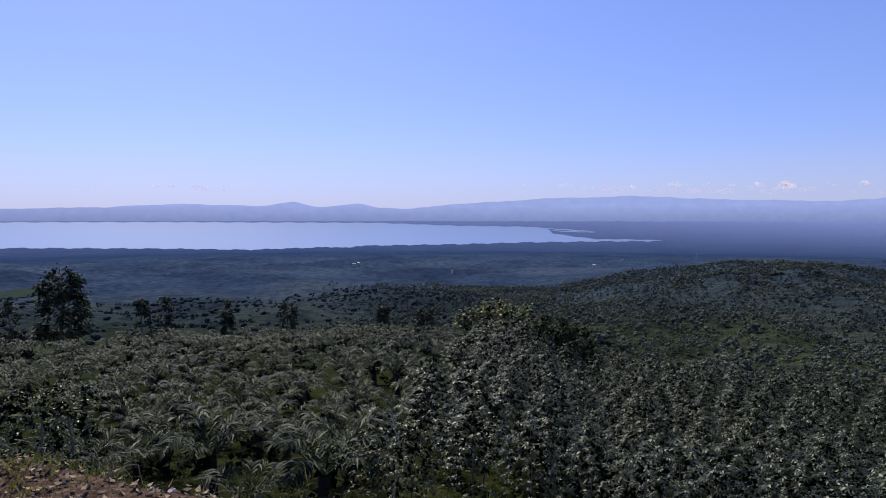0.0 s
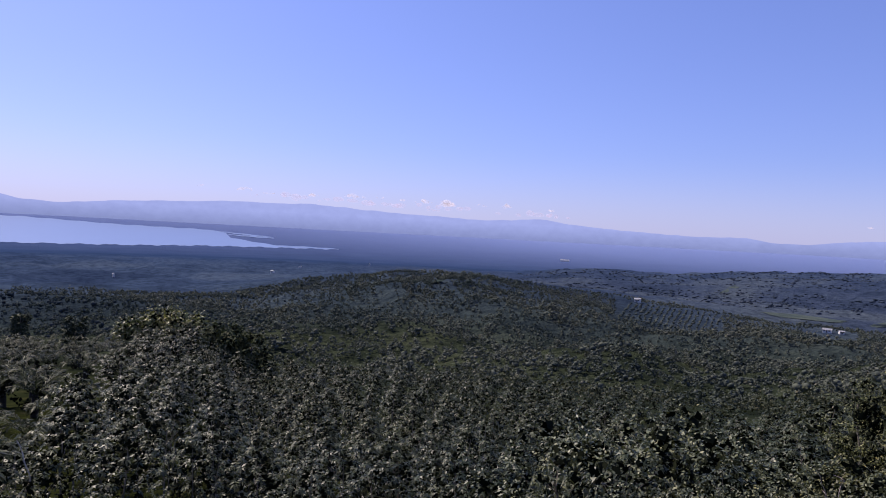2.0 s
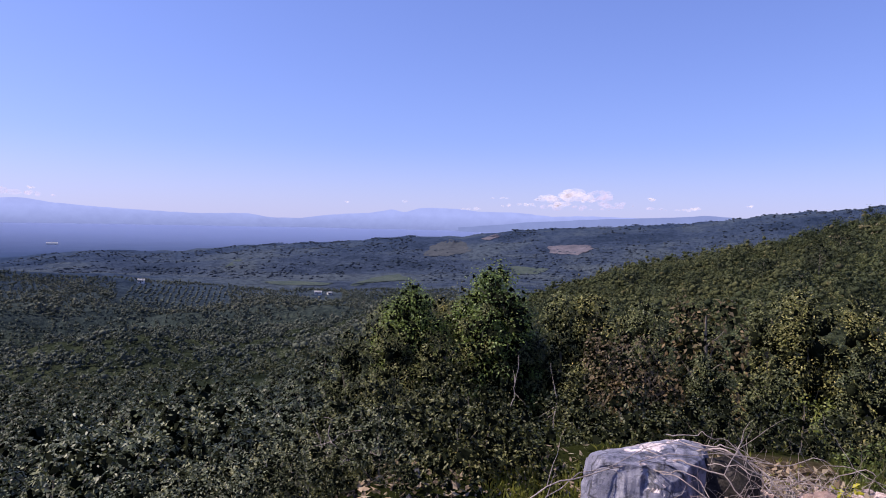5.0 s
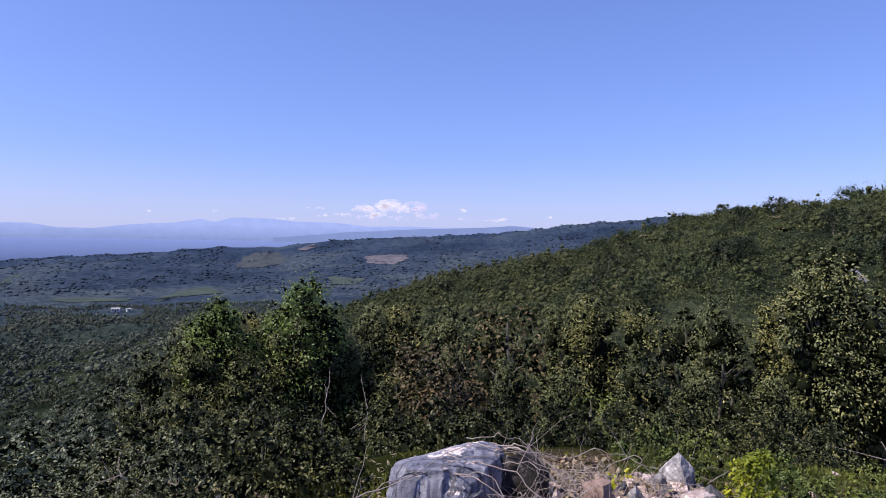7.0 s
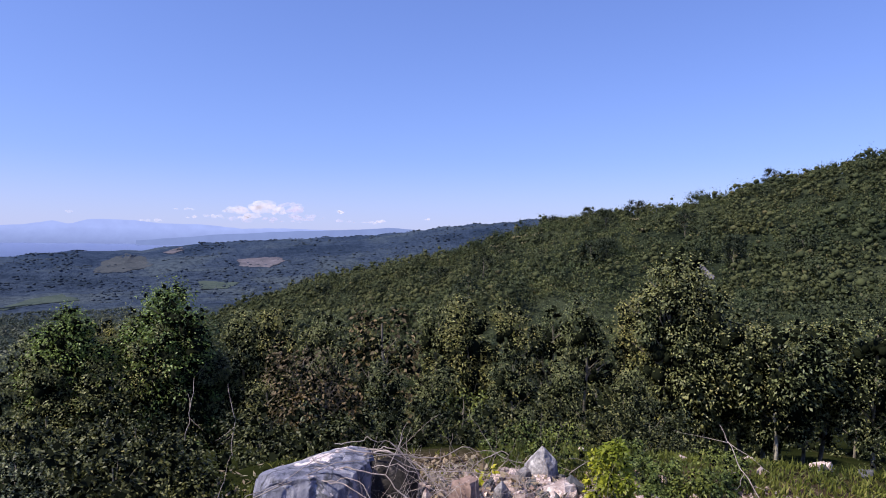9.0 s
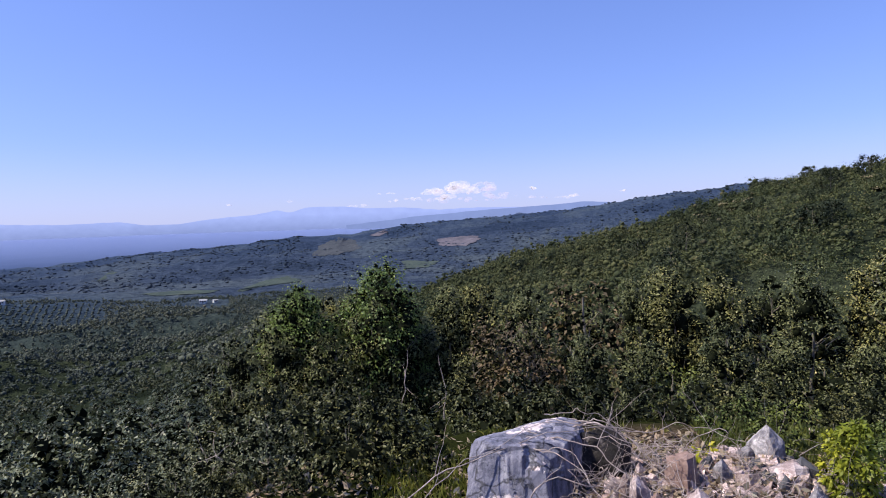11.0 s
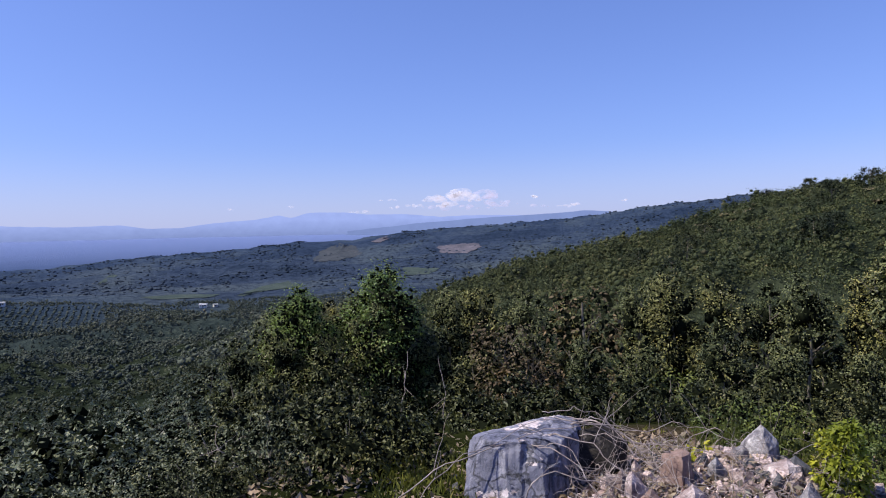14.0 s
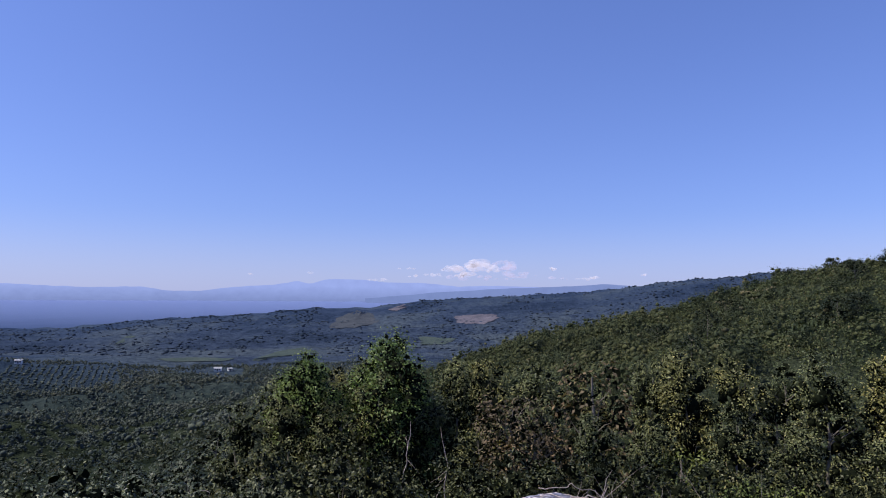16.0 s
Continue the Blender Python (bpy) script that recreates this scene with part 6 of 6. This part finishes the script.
def litter(name, seed, count, a0, a1, r0, r1, label):
    """Fallen dry leaves lying flat, one mass."""
    rng = np.random.default_rng(seed)
    az, r = rng.uniform(a0, a1, count), np.sqrt(rng.uniform(r0 ** 2, r1 ** 2, count))
    x, y = r * np.sin(np.radians(az)), r * np.cos(np.radians(az))
    base = np.stack([x, y, ground_z(x, y) + rng.uniform(0.01, 0.05, count)], 1)
    up = unit(np.array([0, 0, 1.0]) + rng.normal(0, 0.45, (count, 3)))
    way = unit(np.cross(up, rng.normal(0, 1, (count, 3))))
    ln = rng.uniform(0.03, 0.075, count)
    return tagged(part(name, raw_mesh(name, *leaf_quads(base, way, np.cross(up, way), ln, ln * 0.5, rng.uniform(-0.3, 0.2, count))), LITTER), label, "leaf litter", kind="stuff")


litter("leaf_litter", 71, 3200, 86, 110, 3.5, 5.6, "pale dry leaves and bark scraps on the spoil heap")
litter("verge_litter", 72, 900, 60, 88, 3.8, 5.4, "pale dry leaves on the verge")
litter("bank_litter", 73, 800, -42, -10, 3.8, 5.8, "dry leaves and bark scraps on the bank")

# ---- dead vines and twigs ----
vrng = np.random.default_rng(19)


def dry_branch(points, radius, label, forks=3, jag=0.025, name="dry_branch", mat=None):
    """A thin crooked branch through the points, with side twigs."""
    p = np.array([tuple(q) for q in points])
    t = np.linspace(0, 1, len(p))
    u = np.linspace(0, 1, 18)
    line = np.stack([np.interp(u, t, p[:, c]) for c in range(3)], 1)
    for _ in range(2):
        line[1:-1] = 0.25 * line[:-2] + 0.5 * line[1:-1] + 0.25 * line[2:]
    line[1:-1] += vrng.normal(0, jag * 1.6, (16, 3))
    line[1:-1] = 0.25 * line[:-2] + 0.5 * line[1:-1] + 0.25 * line[2:]
    root = new(name)
    root.location = line[0]
    part("stem", raw_mesh("stem", *tube(line - line[0], radius * (1 - 0.6 * u), 5)), mat or TWIG, root)
    for _ in range(forks):
        k = int(vrng.integers(4, 15))
        d = unit(vrng.normal(0, 1, 3) + np.array([0, 0, 0.5]))
        ln = vrng.uniform(0.12, 0.4)
        w = np.linspace(0, 1, 6)[:, None]
        side = line[k] - line[0] + d * ln * w + vrng.normal(0, 0.012, (6, 3)) * w
        part("twig", raw_mesh("twig", *tube(side, radius * 0.5 * (1 - 0.7 * w[:, 0]), 4)), mat or TWIG, root)
    return tagged(root, label, "branch", "dead vines over the rubble")


def rise(az, r, up):
    return at(az, r, up)


VINE = "thin dry vine trailing over boulder and rubble"
dry_branch([rise(72.5, 4.2, 0.02), rise(75, 4.15, 0.2), rise(78.5, 4.1, 0.34), rise(84, 4.3, 0.42), rise(88, 4.4, 0.4), rise(92, 4.5, 0.3)], 0.0048, VINE, 2, 0.015)
dry_branch([rise(73.5, 4.0, 0.0), rise(76, 4.05, 0.25), rise(80, 4.15, 0.37), rise(86, 4.5, 0.44), rise(93, 4.6, 0.25)], 0.0035, VINE, 2, 0.015)
dry_branch([rise(83, 3.7, 0.02), rise(83.6, 3.8, 0.28), rise(86, 3.85, 0.3), rise(90, 3.9, 0.2), rise(93.5, 3.9, 0.12), rise(95, 3.9, 0.05)], 0.0048, VINE, 2, 0.015)
dry_branch([rise(86, 4.5, 0.43), rise(89, 4.5, 0.36), rise(93, 4.5, 0.18), rise(99, 4.6, 0.12), rise(104, 4.6, 0.1)], 0.004, VINE, 2, 0.015)
dry_branch([rise(85, 4.6, 0.44), rise(87, 4.6, 0.47), rise(89, 4.6, 0.4), rise(92.5, 4.6, 0.2)], 0.0035, VINE, 2, 0.015)
dry_branch([rise(88, 4.8, 0.3), rise(93, 4.9, 0.2), rise(96.5, 5.0, 0.22), rise(101, 5.0, 0.1)], 0.004, VINE, 2, 0.015)
for k in range(9):
    a0 = vrng.uniform(83.5, 90.5)
    r0 = vrng.uniform(4.1, 4.7)
    da, dr = vrng.uniform(2, 6), vrng.uniform(-0.5, 0.1)
    dry_branch([rise(a0 - da * 0.4, r0 + 0.1, 0.33), rise(a0, r0, vrng.uniform(0.36, 0.41)), rise(a0 + da * 0.5, r0 + dr * 0.5, vrng.uniform(0.25, 0.34)), rise(a0 + da, r0 + dr, vrng.uniform(0.02, 0.15))], vrng.uniform(0.003, 0.007), VINE, 1, 0.011)
for k in range(70):
    a0 = vrng.uniform(86, 106)
    r0 = vrng.uniform(3.9, 4.9)
    da, dr = vrng.uniform(-6, 6), vrng.uniform(-0.4, 0.4)
    dry_branch([rise(a0, r0, 0.05), rise(a0 + da * 0.5, r0 + dr * 0.5, vrng.uniform(0.1, 0.25)), rise(a0 + da, r0 + dr, 0.04)], vrng.uniform(0.0015, 0.004), "brittle dead twig lying on the rubble", 2)
for a0, r0, a1, r1, h in ((58.5, 5.2, 57.0, 5.4, 0.55), (60.0, 5.0, 57.6, 5.2, 0.62), (55, 5.0, 53, 5.2, 0.5), (53.5, 5.1, 51, 5.3, 0.4), (56, 4.9, 58, 5.3, 0.35), (61.5, 5.4, 62.4, 5.5, 0.5)):
    dry_branch([rise(a0, r0, 0.0), rise((a0 + a1) / 2, (r0 + r1) / 2, h * 0.6), rise(a1, r1, h)], 0.0045, "bare dead stem leaning out over the slope", 4)
for k in range(16):
    a0, r0 = vrng.uniform(-31, -8), vrng.uniform(4.5, 5.5)
    dry_branch([rise(a0, r0, 0.0), rise(a0 + vrng.uniform(-2, 2), r0 + 0.1, vrng.uniform(0.08, 0.2)), rise(a0 + vrng.uniform(-5, 5), r0 + vrng.uniform(-0.2, 0.3), vrng.uniform(0.02, 0.3))], vrng.uniform(0.002, 0.005), "dead grey twig on the gravel bank", 2, mat=BARK)
for a0, r0, a1, h in ((72.2, 8.0, 73.4, 0.9), (76.4, 7.4, 76.0, 0.75)):
    dry_branch([rise(a0, r0, 0.0), rise((a0 + a1) / 2 + 0.3, r0, h * 0.55), rise(a1, r0 + 0.1, h)], 0.006, "slim bare sapling among the trees", 2, jag=0.01)
dry_branch([rise(118.4, 4.95, 0.0), rise(117.0, 5.1, 0.17), rise(115.7, 5.25, 0.33), rise(114.9, 5.35, 0.44)], 0.0045, "bare twig leaning from the grass", 4, jag=0.006)
dry_branch([rise(-4.3, 12.6, 0.0), rise(-4.0, 12.6, 0.9), rise(-3.6, 12.5, 1.5), rise(-4.6, 12.6, 2.2)], 0.02, "slim pale bare sapling on the slope", 5, mat=PALE_BARK)

# pale-stemmed sapling at the wood's edge
p = at(118.7, 11.5, -0.05)
tall = EYE + 11.5 * tan(radians(-5.8)) - p.z
sap = new("pale_tree")
sap.matrix_basis = Matrix.Translation(p)
(tv, tf), _ = stem_arrays(vrng, tall * 0.9, 0.03, 0.01, 4, 0.5, low=0.6)
part("trunk", raw_mesh("trunk", tv, tf), PALE_BARK, sap)
part("crown", leafy("crown", *clump_crown(vrng, tall, 1.7, 44, 80, 0.055, low=0.42, lump=0.16, core=0.6), BROAD), BROAD, sap)
tagged(sap, "slender tree with a pale straight trunk", "tree", "trees beside the lookout")


# ---- low plants by the rubble ----
def herb(az, r, tall, width, mat, label, clumps, per, leaf):
    root = new("herb")
    root.matrix_basis = Matrix.Translation(at(az, r, -0.02))
    (tv, tf), _ = stem_arrays(vrng, tall * 0.8, 0.006, 0.06, 8, width * 0.5, low=0.02, sides=4)
    tagged(part("stem", raw_mesh("stem", tv, tf), SHRUB, root), kind="stuff")
    part("leaves", leafy("leaves", *clump_crown(vrng, tall, width, clumps, per, leaf, low=0.02, lump=0.12), mat), mat, root)
    return tagged(root, label, "plant", "low plants by the rubble")


herb(107.3, 4.45, 0.46, 0.24, LIME, "bright yellow-green leafy plant beside the rubble", 60, 30, 0.034)
herb(106.4, 4.55, 0.36, 0.2, LIME, "bright yellow-green leafy plant beside the rubble", 30, 30, 0.03)
for az, r, t, w in ((109.4, 5.1, 0.27, 0.26), (111.2, 5.2, 0.24, 0.28), (113, 5.1, 0.2, 0.28), (108.6, 5.4, 0.3, 0.26), (114.6, 5.2, 0.18, 0.26), (110.4, 5.0, 0.14, 0.22), (103.0, 5.4, 0.4, 0.5), (99.5, 5.6, 0.35, 0.5), (115, 5.4, 0.25, 0.4)):
    herb(az, r, t, w, WEED, "dark green leafy weed in the grass", 40, 30, 0.024)
for az, r, t, w in ((100.6, 4.1, 0.12, 0.24), (97.3, 4.7, 0.2, 0.2), (91.0, 3.8, 0.1, 0.16), (102.0, 3.9, 0.1, 0.26)):
    herb(az, r, t * 0.8, w * 0.7, LIME, "small green seedling among the stones", 9, 7, 0.042)


def grass(name, seed, count, a0, a1, r0, r1, tall, label):
    """Tufts of blades, one mass."""
    rng = np.random.default_rng(seed)
    tufts = max(1, count // 9)
    ta, tr = rng.uniform(a0, a1, tufts), np.sqrt(rng.uniform(r0 ** 2, r1 ** 2, tufts))
    wi = np.repeat(np.arange(tufts), 9)
    n = len(wi)
    x = tr[wi] * np.sin(np.radians(ta[wi])) + rng.normal(0, 0.04, n)
    y = tr[wi] * np.cos(np.radians(ta[wi])) + rng.normal(0, 0.04, n)
    base = np.stack([x, y, ground_z(x, y) - 0.01], 1)
    way = unit(rng.normal(0, 0.35, (n, 3)) + np.array([0, 0, 1.0]))
    side = unit(np.cross(way, rng.normal(0, 1, (n, 3))))
    ln = tall * rng.uniform(0.5, 1.3, n)
    ob = part(name, raw_mesh(name, *leaf_quads(base, way, side, ln, np.full(n, 0.012), rng.uniform(0.1, 0.4, n))), GRASS)
    return tagged(ob, label, "grass", kind="stuff")


grass("verge_grass", 51, 1500, 71, 79, 4.0, 5.0, 0.12, "yellow-green grass on the verge")
grass("rough_grass", 52, 7200, 99, 131, 5.15, 6.4, 0.1, "rough grass at the wood's edge")
grass("wood_edge_grass", 55, 2600, 97, 105, 5.2, 6.2, 0.13, "rough grass at the wood's edge")
grass("heap_edge_grass", 56, 500, 80, 99, 4.9, 5.7, 0.08, "short grass behind the boulder")
grass("bank_grass", 53, 6500, -40, -8, 4.7, 9.0, 0.12, "thin grass on the bank")
grass("slope_grass", 54, 6000, -12, 58, 4.6, 12, 0.26, "thin grass on the steep bank")
